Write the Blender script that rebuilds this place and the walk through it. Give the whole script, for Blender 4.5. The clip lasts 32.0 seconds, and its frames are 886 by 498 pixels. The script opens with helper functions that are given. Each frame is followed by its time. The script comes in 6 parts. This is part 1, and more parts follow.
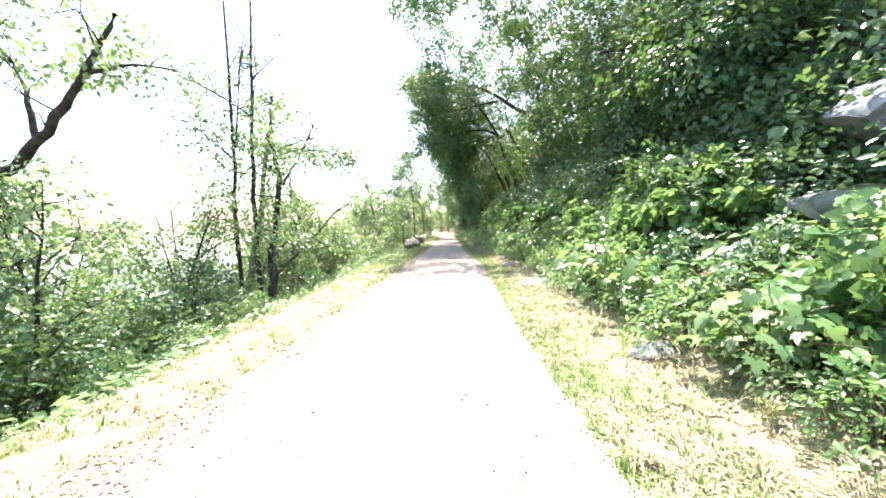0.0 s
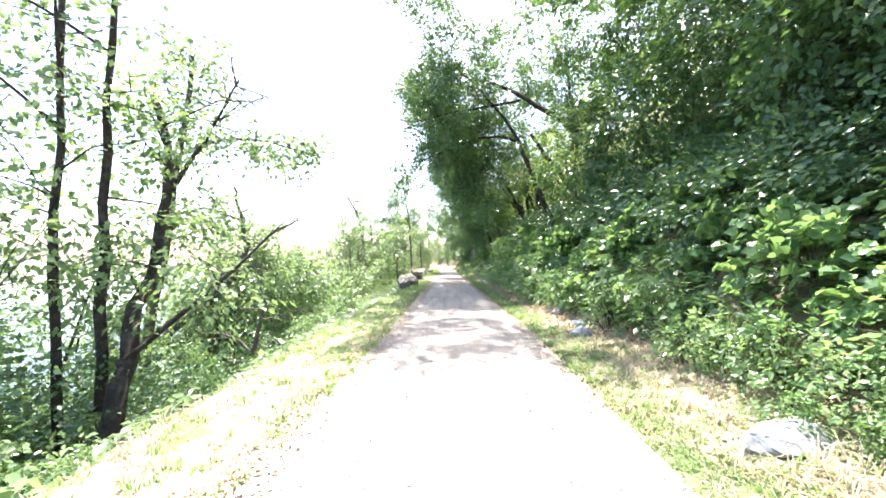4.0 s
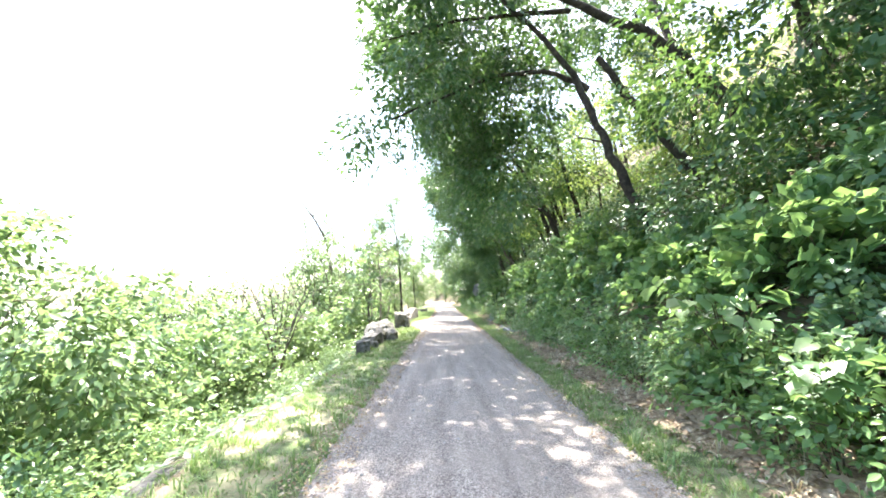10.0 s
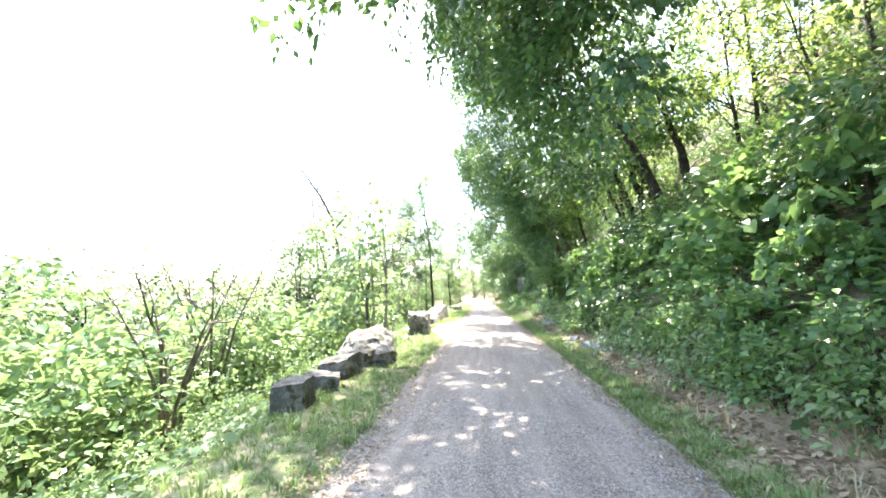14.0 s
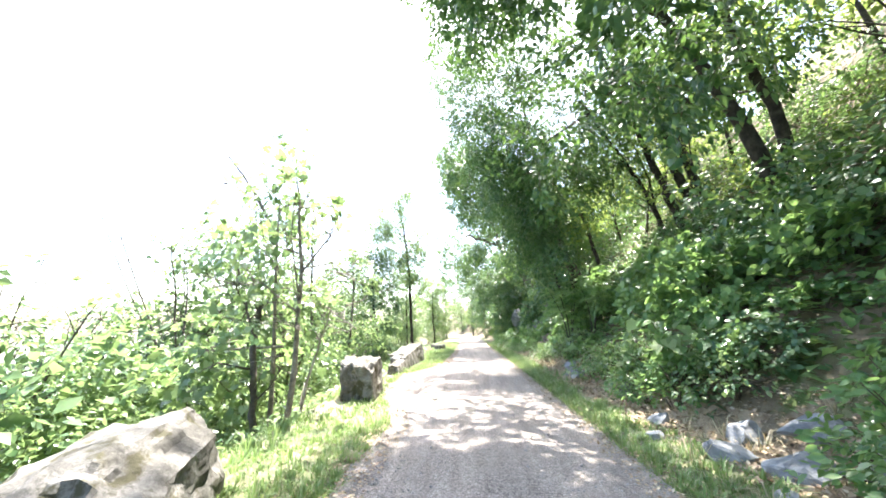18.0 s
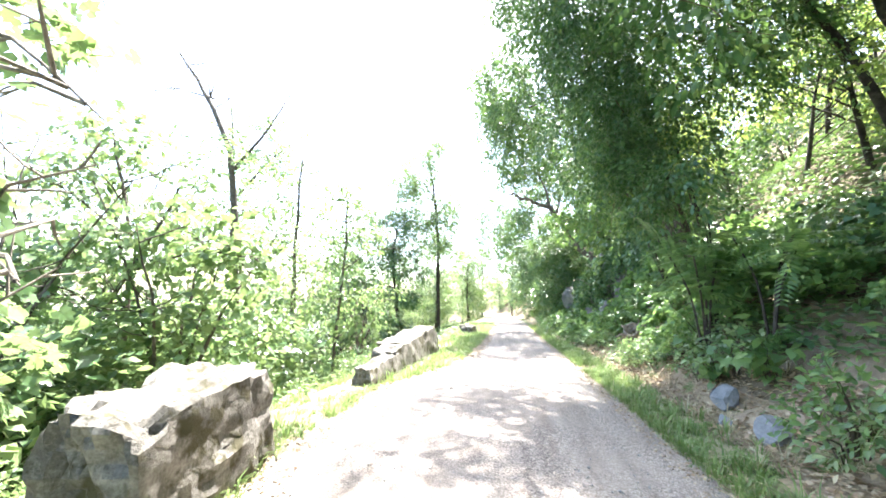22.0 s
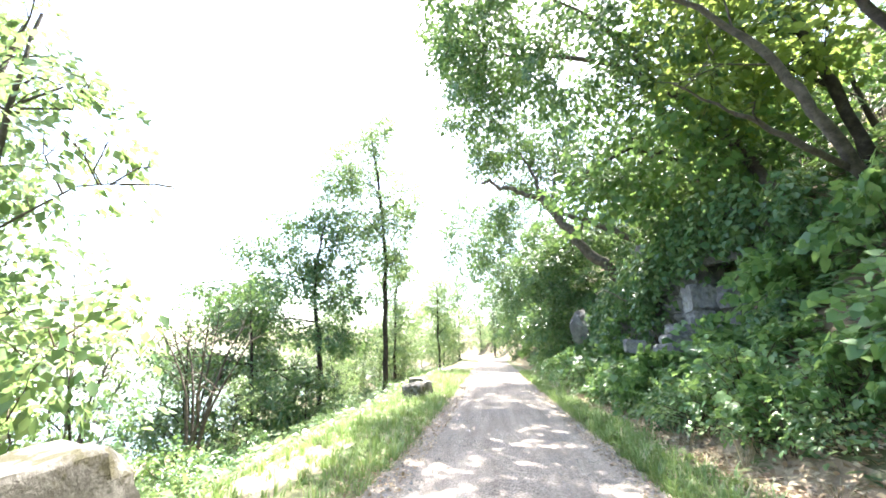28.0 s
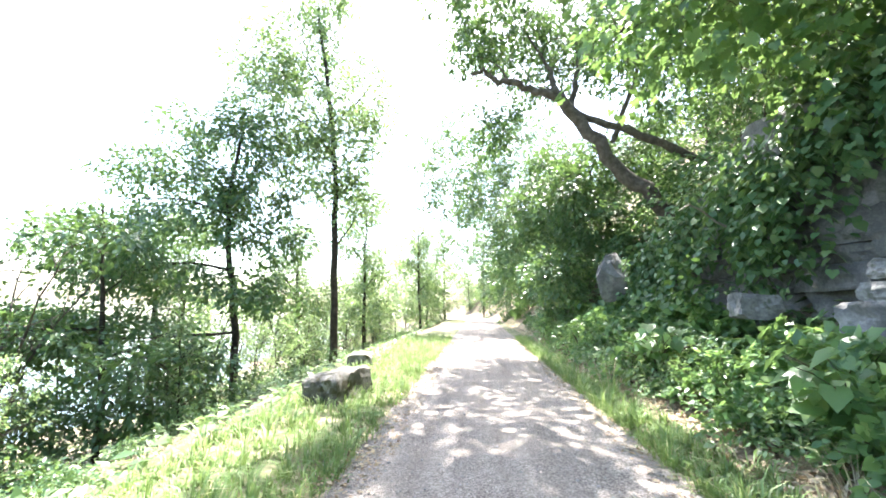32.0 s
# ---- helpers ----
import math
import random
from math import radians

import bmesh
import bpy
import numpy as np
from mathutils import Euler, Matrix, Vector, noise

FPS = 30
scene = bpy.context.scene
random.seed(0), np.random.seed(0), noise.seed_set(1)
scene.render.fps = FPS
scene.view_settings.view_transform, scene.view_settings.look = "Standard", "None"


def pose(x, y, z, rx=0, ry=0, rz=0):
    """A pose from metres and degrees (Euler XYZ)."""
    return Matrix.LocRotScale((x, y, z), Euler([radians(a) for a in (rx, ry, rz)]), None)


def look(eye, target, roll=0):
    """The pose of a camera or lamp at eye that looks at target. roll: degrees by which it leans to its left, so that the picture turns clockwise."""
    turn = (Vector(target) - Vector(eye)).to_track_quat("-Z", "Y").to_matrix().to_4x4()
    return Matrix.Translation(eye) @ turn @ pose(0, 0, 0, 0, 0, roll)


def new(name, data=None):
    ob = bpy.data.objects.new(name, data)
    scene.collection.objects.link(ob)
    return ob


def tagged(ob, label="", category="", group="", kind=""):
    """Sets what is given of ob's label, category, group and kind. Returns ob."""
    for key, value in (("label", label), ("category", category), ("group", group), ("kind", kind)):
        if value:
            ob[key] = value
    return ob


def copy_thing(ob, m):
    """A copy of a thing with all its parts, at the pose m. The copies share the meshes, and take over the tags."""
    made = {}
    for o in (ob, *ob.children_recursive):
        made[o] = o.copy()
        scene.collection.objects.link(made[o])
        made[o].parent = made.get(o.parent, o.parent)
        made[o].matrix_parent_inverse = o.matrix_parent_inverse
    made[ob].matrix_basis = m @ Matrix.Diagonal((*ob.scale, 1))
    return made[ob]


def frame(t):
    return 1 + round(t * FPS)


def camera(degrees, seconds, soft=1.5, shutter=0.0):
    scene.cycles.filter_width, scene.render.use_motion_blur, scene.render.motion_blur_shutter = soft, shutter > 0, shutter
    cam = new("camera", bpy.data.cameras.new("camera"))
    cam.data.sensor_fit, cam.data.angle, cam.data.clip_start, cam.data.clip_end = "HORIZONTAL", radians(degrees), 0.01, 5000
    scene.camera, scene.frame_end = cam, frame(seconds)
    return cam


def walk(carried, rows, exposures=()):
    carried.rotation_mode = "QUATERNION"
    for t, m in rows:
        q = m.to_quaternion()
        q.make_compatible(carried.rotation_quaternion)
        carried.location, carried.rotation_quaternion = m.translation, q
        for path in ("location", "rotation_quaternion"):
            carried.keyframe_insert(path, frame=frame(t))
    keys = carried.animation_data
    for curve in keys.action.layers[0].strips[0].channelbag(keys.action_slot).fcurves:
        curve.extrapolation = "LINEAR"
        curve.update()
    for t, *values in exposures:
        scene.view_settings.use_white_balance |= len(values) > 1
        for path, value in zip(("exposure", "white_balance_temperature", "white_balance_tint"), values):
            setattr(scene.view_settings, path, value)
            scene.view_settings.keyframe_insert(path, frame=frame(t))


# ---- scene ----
cam = camera(98.0, 32.0, soft=1.75)
METRES, EYE, TILT, LEAN, TURN = 46.0, 1.5, -3.2, 0.0, 0.0
ROWS = [
    (0.0, 0.0, 0.0, 0.0, 0.0, 0.0, -0.0),
    (0.5, -0.0024, 0.0157, 0.0014, 1.39, 1.2, -0.0),
    (1.0, -0.0046, 0.032, 0.0026, 1.38, 2.29, 0.34),
    (1.5, -0.006, 0.0488, 0.0038, 2.22, 2.27, 0.1),
    (2.0, -0.0076, 0.0659, 0.005, 1.07, 3.18, -0.02),
    (2.5, -0.0082, 0.0829, 0.0061, 0.03, 4.53, 0.6),
    (3.0, -0.0091, 0.1, 0.0067, -1.48, 5.0, -0.28),
    (3.5, -0.0094, 0.1167, 0.0076, -1.29, 5.27, -0.15),
    (4.0, -0.0097, 0.1335, 0.0083, -0.5, 4.82, -0.47),
    (4.5, -0.0095, 0.15, 0.0091, 0.76, 3.84, 0.45),
    (6.5, -0.0068, 0.2173, 0.0133, -0.81, 5.08, -0.04),
    (7.0, -0.0066, 0.2338, 0.0141, -1.69, 6.06, 0.85),
    (7.5, -0.0071, 0.2504, 0.0143, -1.9, 6.82, -0.67),
    (8.0, -0.008, 0.2666, 0.0156, -0.99, 9.91, -0.3),
    (8.5, -0.0088, 0.2833, 0.0166, -1.62, 11.96, -1.2),
    (9.0, -0.0087, 0.3006, 0.0174, -1.45, 11.47, 0.83),
    (9.5, -0.0075, 0.3187, 0.0189, -1.26, 10.64, -0.6),
    (10.0, -0.0071, 0.336, 0.0197, -0.83, 10.09, 0.55),
    (10.5, -0.0066, 0.3526, 0.02, -0.25, 8.75, 1.85),
    (11.0, -0.007, 0.3692, 0.0203, -0.52, 8.49, 2.17),
    (11.5, -0.0062, 0.3857, 0.0207, 0.59, 8.27, 2.88),
    (12.0, -0.005, 0.4025, 0.0209, 1.43, 8.36, 1.97),
    (12.5, -0.0036, 0.4202, 0.0216, 3.07, 8.68, 1.33),
    (13.0, -0.0033, 0.4371, 0.0222, 3.75, 9.73, -0.13),
    (13.5, -0.0033, 0.454, 0.0227, 4.02, 9.67, 0.29),
    (14.0, -0.0031, 0.4709, 0.0238, 4.87, 9.67, -0.22),
    (14.5, -0.0028, 0.4871, 0.0245, 4.8, 9.17, -0.04),
    (16.5, -0.0031, 0.5416, 0.0273, 4.16, 14.63, 0.28),
    (17.0, -0.0023, 0.5565, 0.0279, 5.16, 16.2, 0.88),
    (17.5, -0.0014, 0.5714, 0.0284, 5.48, 16.32, -0.47),
    (18.0, -0.0004, 0.5864, 0.0288, 3.17, 14.86, -0.26),
    (18.5, -0.0001, 0.6019, 0.0296, 1.21, 13.82, -0.46),
    (19.0, -0.0, 0.6178, 0.0318, -1.0, 13.48, -1.18),
    (19.5, 0.0001, 0.6329, 0.0329, 1.46, 12.77, -1.71),
    (20.0, -0.0005, 0.6473, 0.0333, 3.81, 10.81, -1.68),
    (20.5, -0.0007, 0.662, 0.0336, 5.76, 9.96, -1.37),
    (21.0, -0.0007, 0.6768, 0.0343, 7.28, 10.66, -2.81),
    (21.5, -0.0001, 0.6915, 0.0351, 8.57, 11.44, -2.96),
    (22.0, 0.0004, 0.7062, 0.0355, 8.61, 11.33, -3.54),
    (22.5, 0.0012, 0.7207, 0.036, 8.49, 10.29, -2.2),
    (23.0, 0.0015, 0.7351, 0.0369, 7.96, 11.21, -1.87),
    (23.5, 0.0019, 0.75, 0.0381, 5.87, 13.04, -1.52),
    (24.0, 0.0026, 0.7648, 0.0389, 6.27, 13.54, -1.69),
    (24.5, 0.0027, 0.7798, 0.0401, 7.79, 13.13, -1.68),
    (26.5, 0.0039, 0.8407, 0.0423, 7.26, 14.52, -1.73),
    (27.0, 0.0038, 0.8553, 0.043, 7.92, 16.19, -2.11),
    (27.5, 0.0042, 0.8699, 0.0434, 7.37, 16.87, -1.95),
    (28.0, 0.0052, 0.8848, 0.0442, 6.16, 17.49, -1.19),
    (28.5, 0.0056, 0.8991, 0.0449, 6.82, 16.78, -1.96),
    (29.0, 0.0063, 0.9134, 0.0463, 5.08, 15.62, -1.41),
    (29.5, 0.0072, 0.9281, 0.0478, 5.62, 13.81, -1.03),
    (30.0, 0.0076, 0.9413, 0.0487, 5.67, 11.99, -0.72),
    (30.5, 0.0076, 0.955, 0.0493, 6.39, 11.41, -0.21),
    (31.0, 0.0067, 0.9689, 0.0496, 6.12, 10.87, -0.07),
    (31.5, 0.006, 0.983, 0.05, 5.47, 10.91, -0.8),
    (32.0, 0.0063, 0.9974, 0.0505, 4.61, 11.69, -1.55),
]
EXPOSURES = [(0.0, 2.4, 6820, 12), (4.0, 2.6, 6670, 12), (7.0, 2.8, 6520, 12), (10.0, 2.96, 6670, 12), (12.0, 3.12, 6670, 12), (14.0, 3.15, 6720, 12), (19.5, 2.92, 6570, 12), (22.3, 3.27, 6570, 12), (24.0, 3.16, 6620, 12), (27.5, 3.12, 6720, 12), (29.0, 3.17, 6720, 12), (31.0, 3.17, 6720, 12), (32.0, 3.07, 6560, 12)]
walk(cam, [(t, pose(0, 0, EYE, TILT, LEAN, TURN) @ pose(METRES * x, METRES * y, METRES * z, 90 + pitch, roll, yaw)) for t, x, y, z, yaw, pitch, roll in ROWS], EXPOSURES)

# ---- sky and sun: high, almost straight ahead of the walk ----
SUN_EL, SUN_AZ = 64.0, -2.0          # degrees; azimuth from the walking direction, clockwise positive
world = bpy.data.worlds.new("sky")
scene.world = world
world.use_nodes = True
wn = world.node_tree.nodes
sky = wn.new("ShaderNodeTexSky")
sky.sky_type, sky.sun_disc = "NISHITA", False
sky.sun_elevation, sky.sun_rotation = radians(SUN_EL), radians(SUN_AZ)
sky.dust_density, sky.air_density, sky.ozone_density, sky.altitude = 2.2, 1.0, 1.0, 100
world.node_tree.links.new(sky.outputs[0], wn["Background"].inputs[0])
wn["Background"].inputs[1].default_value = 0.125
sun = new("sun", bpy.data.lights.new("sun", "SUN"))
sun.data.energy, sun.data.angle, sun.data.color = 4.4, radians(0.55), (1.0, 0.97, 0.92)
ce, se = math.cos(radians(SUN_EL)), math.sin(radians(SUN_EL))
sun.matrix_basis = look((math.sin(radians(SUN_AZ)) * ce * 60, 30 + math.cos(radians(SUN_AZ)) * ce * 60, se * 60), (0, 30, 0))


# ---- materials ----
def material(name):
    m = bpy.data.materials.new(name)
    m.use_nodes = True
    return m, m.node_tree.nodes, m.node_tree.links, m.node_tree.nodes["Principled BSDF"]


def ramp(nodes, stops):
    r = nodes.new("ShaderNodeValToRGB")
    e = r.color_ramp.elements
    while len(e) < len(stops):
        e.new(0.5)
    for el, (p, c) in zip(e, stops):
        el.position, el.color = p, (*c, 1)
    return r


def noise_tex(nodes, links, scale, detail=4, rough=0.6, coord="Object"):
    t = nodes.new("ShaderNodeTexCoord")
    n = nodes.new("ShaderNodeTexNoise")
    n.inputs["Scale"].default_value, n.inputs["Detail"].default_value, n.inputs["Roughness"].default_value = scale, detail, rough
    links.new(t.outputs[coord], n.inputs["Vector"])
    return n


def mixc(nodes, links, fac, a, b, mode="MIX"):
    m = nodes.new("ShaderNodeMix")
    m.data_type, m.blend_type = "RGBA", mode
    for sock, v in ((m.inputs[0], fac), (m.inputs[6], a), (m.inputs[7], b)):
        if hasattr(v, "links"):
            links.new(v, sock)
        else:
            sock.default_value = v if isinstance(v, float) else (*v, 1)
    return m.outputs[2]


def leaf_material(name, stops, trans=0.4, rough=0.45, glow=(0.32, 0.42, 0.05)):
    """Leaves: colour differs leaf by leaf, thin enough to let light through."""
    m, n, l, p = material(name)
    geo, info = n.new("ShaderNodeNewGeometry"), n.new("ShaderNodeObjectInfo")
    add = n.new("ShaderNodeMath")
    add.operation = "ADD"
    l.new(geo.outputs["Random Per Island"], add.inputs[0])
    l.new(info.outputs["Random"], add.inputs[1])
    fr = n.new("ShaderNodeMath")
    fr.operation = "FRACT"
    l.new(add.outputs[0], fr.inputs[0])
    r = ramp(n, stops)
    l.new(fr.outputs[0], r.inputs[0])
    big = noise_tex(n, l, 0.7, 3)
    shade = ramp(n, [(0.3, (0.75, 0.78, 0.75)), (0.7, (1.2, 1.15, 1.0))])
    l.new(big.outputs[0], shade.inputs[0])
    col = mixc(n, l, 1.0, r.outputs[0], shade.outputs[0], "MULTIPLY")
    veins = noise_tex(n, l, 40, 3)
    col = mixc(n, l, 0.25, col, veins.outputs["Color"], "OVERLAY")
    l.new(col, p.inputs["Base Color"])
    p.inputs["Roughness"].default_value = rough
    p.inputs["Specular IOR Level"].default_value = 0.45
    t = n.new("ShaderNodeBsdfTranslucent")
    tc = mixc(n, l, 0.6, col, glow)
    l.new(tc, t.inputs["Color"])
    mix = n.new("ShaderNodeMixShader")
    mix.inputs[0].default_value = trans
    l.new(p.outputs[0], mix.inputs[1])
    l.new(t.outputs[0], mix.inputs[2])
    l.new(mix.outputs[0], n["Material Output"].inputs["Surface"])
    return m


def surface(name, stops, scale, rough, bump=0.3, bump_scale=None, fine=30.0, spots=None):
    """Stone, bark, earth: a ramp over coarse noise, broken up by fine noise, with relief."""
    m, n, l, p = material(name)
    a = noise_tex(n, l, scale, 8, 0.65)
    b = noise_tex(n, l, fine, 6, 0.7)
    mixf = n.new("ShaderNodeMath")
    mixf.operation = "MULTIPLY_ADD"
    mixf.inputs[1].default_value, mixf.inputs[2].default_value = 0.45, -0.22
    l.new(b.outputs[0], mixf.inputs[0])
    add = n.new("ShaderNodeMath")
    add.operation = "ADD"
    l.new(a.outputs[0], add.inputs[0])
    l.new(mixf.outputs[0], add.inputs[1])
    r = ramp(n, stops)
    l.new(add.outputs[0], r.inputs[0])
    col = r.outputs[0]
    if spots:
        s = noise_tex(n, l, spots[0], 5, 0.6)
        sr = ramp(n, [(spots[1], (0, 0, 0)), (spots[1] + 0.08, (1, 1, 1))])
        l.new(s.outputs[0], sr.inputs[0])
        col = mixc(n, l, sr.outputs[0], col, spots[2])
    l.new(col, p.inputs["Base Color"])
    p.inputs["Roughness"].default_value = rough
    p.inputs["Specular IOR Level"].default_value = 0.25
    bp = n.new("ShaderNodeBump")
    bp.inputs["Strength"].default_value, bp.inputs["Distance"].default_value = bump, 0.03
    l.new((noise_tex(n, l, bump_scale, 8, 0.7) if bump_scale else b).outputs[0], bp.inputs["Height"])
    l.new(bp.outputs[0], p.inputs["Normal"])
    return m


LEAF_DARK = leaf_material("leaf_deep_green", [(0, (0.03, 0.085, 0.045)), (0.5, (0.055, 0.13, 0.065)), (0.9, (0.095, 0.18, 0.08)), (1, (0.17, 0.24, 0.1))], 0.3, 0.36, (0.2, 0.33, 0.06))
LEAF_MID = leaf_material("leaf_mid_green", [(0, (0.045, 0.115, 0.06)), (0.5, (0.085, 0.17, 0.085)), (1, (0.16, 0.24, 0.11))], 0.3, 0.36, (0.21, 0.33, 0.07))
LEAF_LIGHT = leaf_material("leaf_light_green", [(0, (0.065, 0.14, 0.065)), (0.5, (0.15, 0.24, 0.115)), (1, (0.3, 0.38, 0.21))], 0.42, 0.3, (0.31, 0.43, 0.14))
LEAF_BROAD = leaf_material("leaf_broad_vine", [(0, (0.055, 0.14, 0.06)), (0.5, (0.115, 0.23, 0.09)), (0.85, (0.175, 0.3, 0.115)), (1, (0.24, 0.36, 0.14))], 0.45, 0.38, (0.28, 0.42, 0.11))
# yellower, more translucent leaves: the sun's glow is put into the colour
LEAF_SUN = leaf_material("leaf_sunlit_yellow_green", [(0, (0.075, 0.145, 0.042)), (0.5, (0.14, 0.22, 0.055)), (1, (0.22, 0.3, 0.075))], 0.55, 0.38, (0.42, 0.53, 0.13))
LEAF_MAPLE = leaf_material("leaf_lobed_green", [(0, (0.06, 0.14, 0.05)), (0.5, (0.11, 0.22, 0.075)), (1, (0.2, 0.32, 0.11))], 0.4, 0.34, (0.28, 0.42, 0.11))
GRASS = leaf_material("grass_blades", [(0, (0.11, 0.2, 0.07)), (0.5, (0.19, 0.295, 0.105)), (0.85, (0.25, 0.34, 0.14)), (1, (0.46, 0.42, 0.28))], 0.3, 0.5, (0.32, 0.44, 0.13))
STRAW = leaf_material("dry_straw", [(0, (0.29, 0.245, 0.165)), (0.5, (0.41, 0.365, 0.26)), (1, (0.52, 0.49, 0.38))], 0.2, 0.7, (0.4, 0.28, 0.12))
LITTER = leaf_material("fallen_leaves", [(0, (0.2, 0.14, 0.095)), (0.5, (0.36, 0.275, 0.195)), (0.85, (0.48, 0.39, 0.29)), (1, (0.56, 0.5, 0.41))], 0.1, 0.75, (0.3, 0.18, 0.08))
BARK = surface("bark_grey_brown", [(0.25, (0.018, 0.015, 0.012)), (0.5, (0.045, 0.037, 0.031)), (0.75, (0.1, 0.085, 0.07))], 6, 0.9, 0.9, 22, 40)
# lighter bark; on the slope trees it puts bright haze into the colour
BARK_WARM = surface("bark_warm_grey", [(0.25, (0.045, 0.038, 0.031)), (0.5, (0.1, 0.085, 0.07)), (0.75, (0.19, 0.165, 0.14))], 6, 0.9, 0.8, 25, 40)
BARK_PALE = surface("bark_dead_grey", [(0.25, (0.08, 0.068, 0.058)), (0.5, (0.22, 0.195, 0.165)), (0.75, (0.42, 0.38, 0.33))], 6, 0.9, 0.8, 25, 40)
TWIG = surface("twig_bark", [(0.3, (0.05, 0.04, 0.028)), (0.7, (0.13, 0.1, 0.07))], 5, 0.9, 0.2)
STONE = surface("weathered_stone", [(0.25, (0.06, 0.057, 0.05)), (0.48, (0.13, 0.123, 0.108)), (0.72, (0.32, 0.305, 0.28))], 3.0, 0.9, 1.0, 9, 45, (5.0, 0.52, (0.07, 0.065, 0.038)))
STONE_BLUE = surface("bluish_rock", [(0.25, (0.11, 0.118, 0.128)), (0.5, (0.21, 0.22, 0.23)), (0.75, (0.36, 0.366, 0.37))], 3.0, 0.8, 0.7, 8, 40, (4.0, 0.62, (0.16, 0.13, 0.1)))
CLIFF = surface("cliff_rock", [(0.25, (0.06, 0.06, 0.058)), (0.5, (0.155, 0.153, 0.148)), (0.75, (0.33, 0.325, 0.31))], 2.0, 0.85, 0.9, 6, 30, (2.5, 0.6, (0.07, 0.08, 0.045)))


def gravel_material():
    """Crushed stone: single grains of differing grey, packed finer in the wheel tracks, with patches of dust."""
    m, n, l, p = material("crushed_gravel")
    tc = n.new("ShaderNodeTexCoord")
    out = []
    for scale in (38.0, 95.0):
        v = n.new("ShaderNodeTexVoronoi")
        v.inputs["Scale"].default_value = scale
        l.new(tc.outputs["Object"], v.inputs["Vector"])
        out.append(v)
    bw = n.new("ShaderNodeRGBToBW")
    l.new(out[1].outputs["Color"], bw.inputs[0])
    grain = ramp(n, [(0.12, (0.14, 0.121, 0.107)), (0.4, (0.29, 0.256, 0.23)), (0.65, (0.38, 0.338, 0.303)), (0.95, (0.58, 0.525, 0.475))])
    l.new(bw.outputs[0], grain.inputs[0])
    bw2 = n.new("ShaderNodeRGBToBW")
    l.new(out[0].outputs["Color"], bw2.inputs[0])
    coarse = ramp(n, [(0.15, (0.62, 0.62, 0.64)), (0.5, (1, 1, 1)), (0.85, (1.3, 1.28, 1.25))])
    l.new(bw2.outputs[0], coarse.inputs[0])
    col = mixc(n, l, 0.55, grain.outputs[0], coarse.outputs[0], "MULTIPLY")
    dust = noise_tex(n, l, 0.9, 6, 0.65)
    dr = ramp(n, [(0.42, (0, 0, 0)), (0.66, (0.75, 0.75, 0.75))])
    l.new(dust.outputs[0], dr.inputs[0])
    col = mixc(n, l, dr.outputs[0], col, (0.36, 0.314, 0.275))
    streak = n.new("ShaderNodeMapping")
    streak.inputs["Scale"].default_value = (5.0, 0.35, 1.0)
    l.new(tc.outputs["Object"], streak.inputs["Vector"])
    sn = n.new("ShaderNodeTexNoise")
    sn.inputs["Scale"].default_value, sn.inputs["Detail"].default_value = 1.0, 5
    l.new(streak.outputs[0], sn.inputs["Vector"])
    sr = ramp(n, [(0.35, (0.66, 0.64, 0.63)), (0.65, (1.2, 1.18, 1.15))])
    l.new(sn.outputs[0], sr.inputs[0])
    col = mixc(n, l, 0.55, col, sr.outputs[0], "MULTIPLY")
    l.new(col, p.inputs["Base Color"])
    p.inputs["Roughness"].default_value, p.inputs["Specular IOR Level"].default_value = 0.95, 0.15
    bp = n.new("ShaderNodeBump")
    bp.inputs["Strength"].default_value, bp.inputs["Distance"].default_value = 0.9, 0.012
    l.new(out[1].outputs["Distance"], bp.inputs["Height"])
    bp2 = n.new("ShaderNodeBump")
    bp2.inputs["Strength"].default_value, bp2.inputs["Distance"].default_value = 0.5, 0.05
    l.new(dust.outputs[0], bp2.inputs["Height"])
    l.new(bp2.outputs[0], bp.inputs["Normal"])
    l.new(bp.outputs[0], p.inputs["Normal"])
    return m


GRAVEL = gravel_material()
PEBBLE = surface("pebbles", [(0.3, (0.2, 0.19, 0.18)), (0.7, (0.5, 0.48, 0.45))], 1.5, 0.85, 0.3)
EARTH = surface("earth_and_leaf_mould", [(0.25, (0.075, 0.06, 0.04)), (0.5, (0.15, 0.12, 0.08)), (0.75, (0.26, 0.21, 0.145))], 1.3, 0.95, 0.8, 14, 35, (0.9, 0.54, (0.07, 0.1, 0.03)))
VERGE = surface("trodden_verge_soil", [(0.25, (0.12, 0.115, 0.06)), (0.5, (0.22, 0.215, 0.12)), (0.75, (0.38, 0.33, 0.22))], 1.2, 0.95, 0.6, 30, 45, (1.6, 0.5, (0.11, 0.14, 0.06)))
VERGE_DRY = surface("dry_verge_straw", [(0.25, (0.13, 0.115, 0.075)), (0.5, (0.24, 0.215, 0.145)), (0.75, (0.4, 0.365, 0.27))], 1.2, 0.95, 0.6, 30, 45, (1.4, 0.56, (0.14, 0.18, 0.06)))
VERGE_MOULD = surface("trodden_leaf_mould", [(0.25, (0.16, 0.12, 0.08)), (0.5, (0.3, 0.235, 0.16)), (0.75, (0.46, 0.38, 0.27))], 1.6, 0.95, 0.7, 30, 45, (1.8, 0.55, (0.11, 0.15, 0.05)))
m, n, l, p = material("river_water")
p.inputs["Base Color"].default_value, p.inputs["Roughness"].default_value, p.inputs["IOR"].default_value = (0.06, 0.08, 0.07, 1), 0.08, 1.33
wb = n.new("ShaderNodeBump")
wb.inputs["Strength"].default_value, wb.inputs["Distance"].default_value = 0.15, 0.1
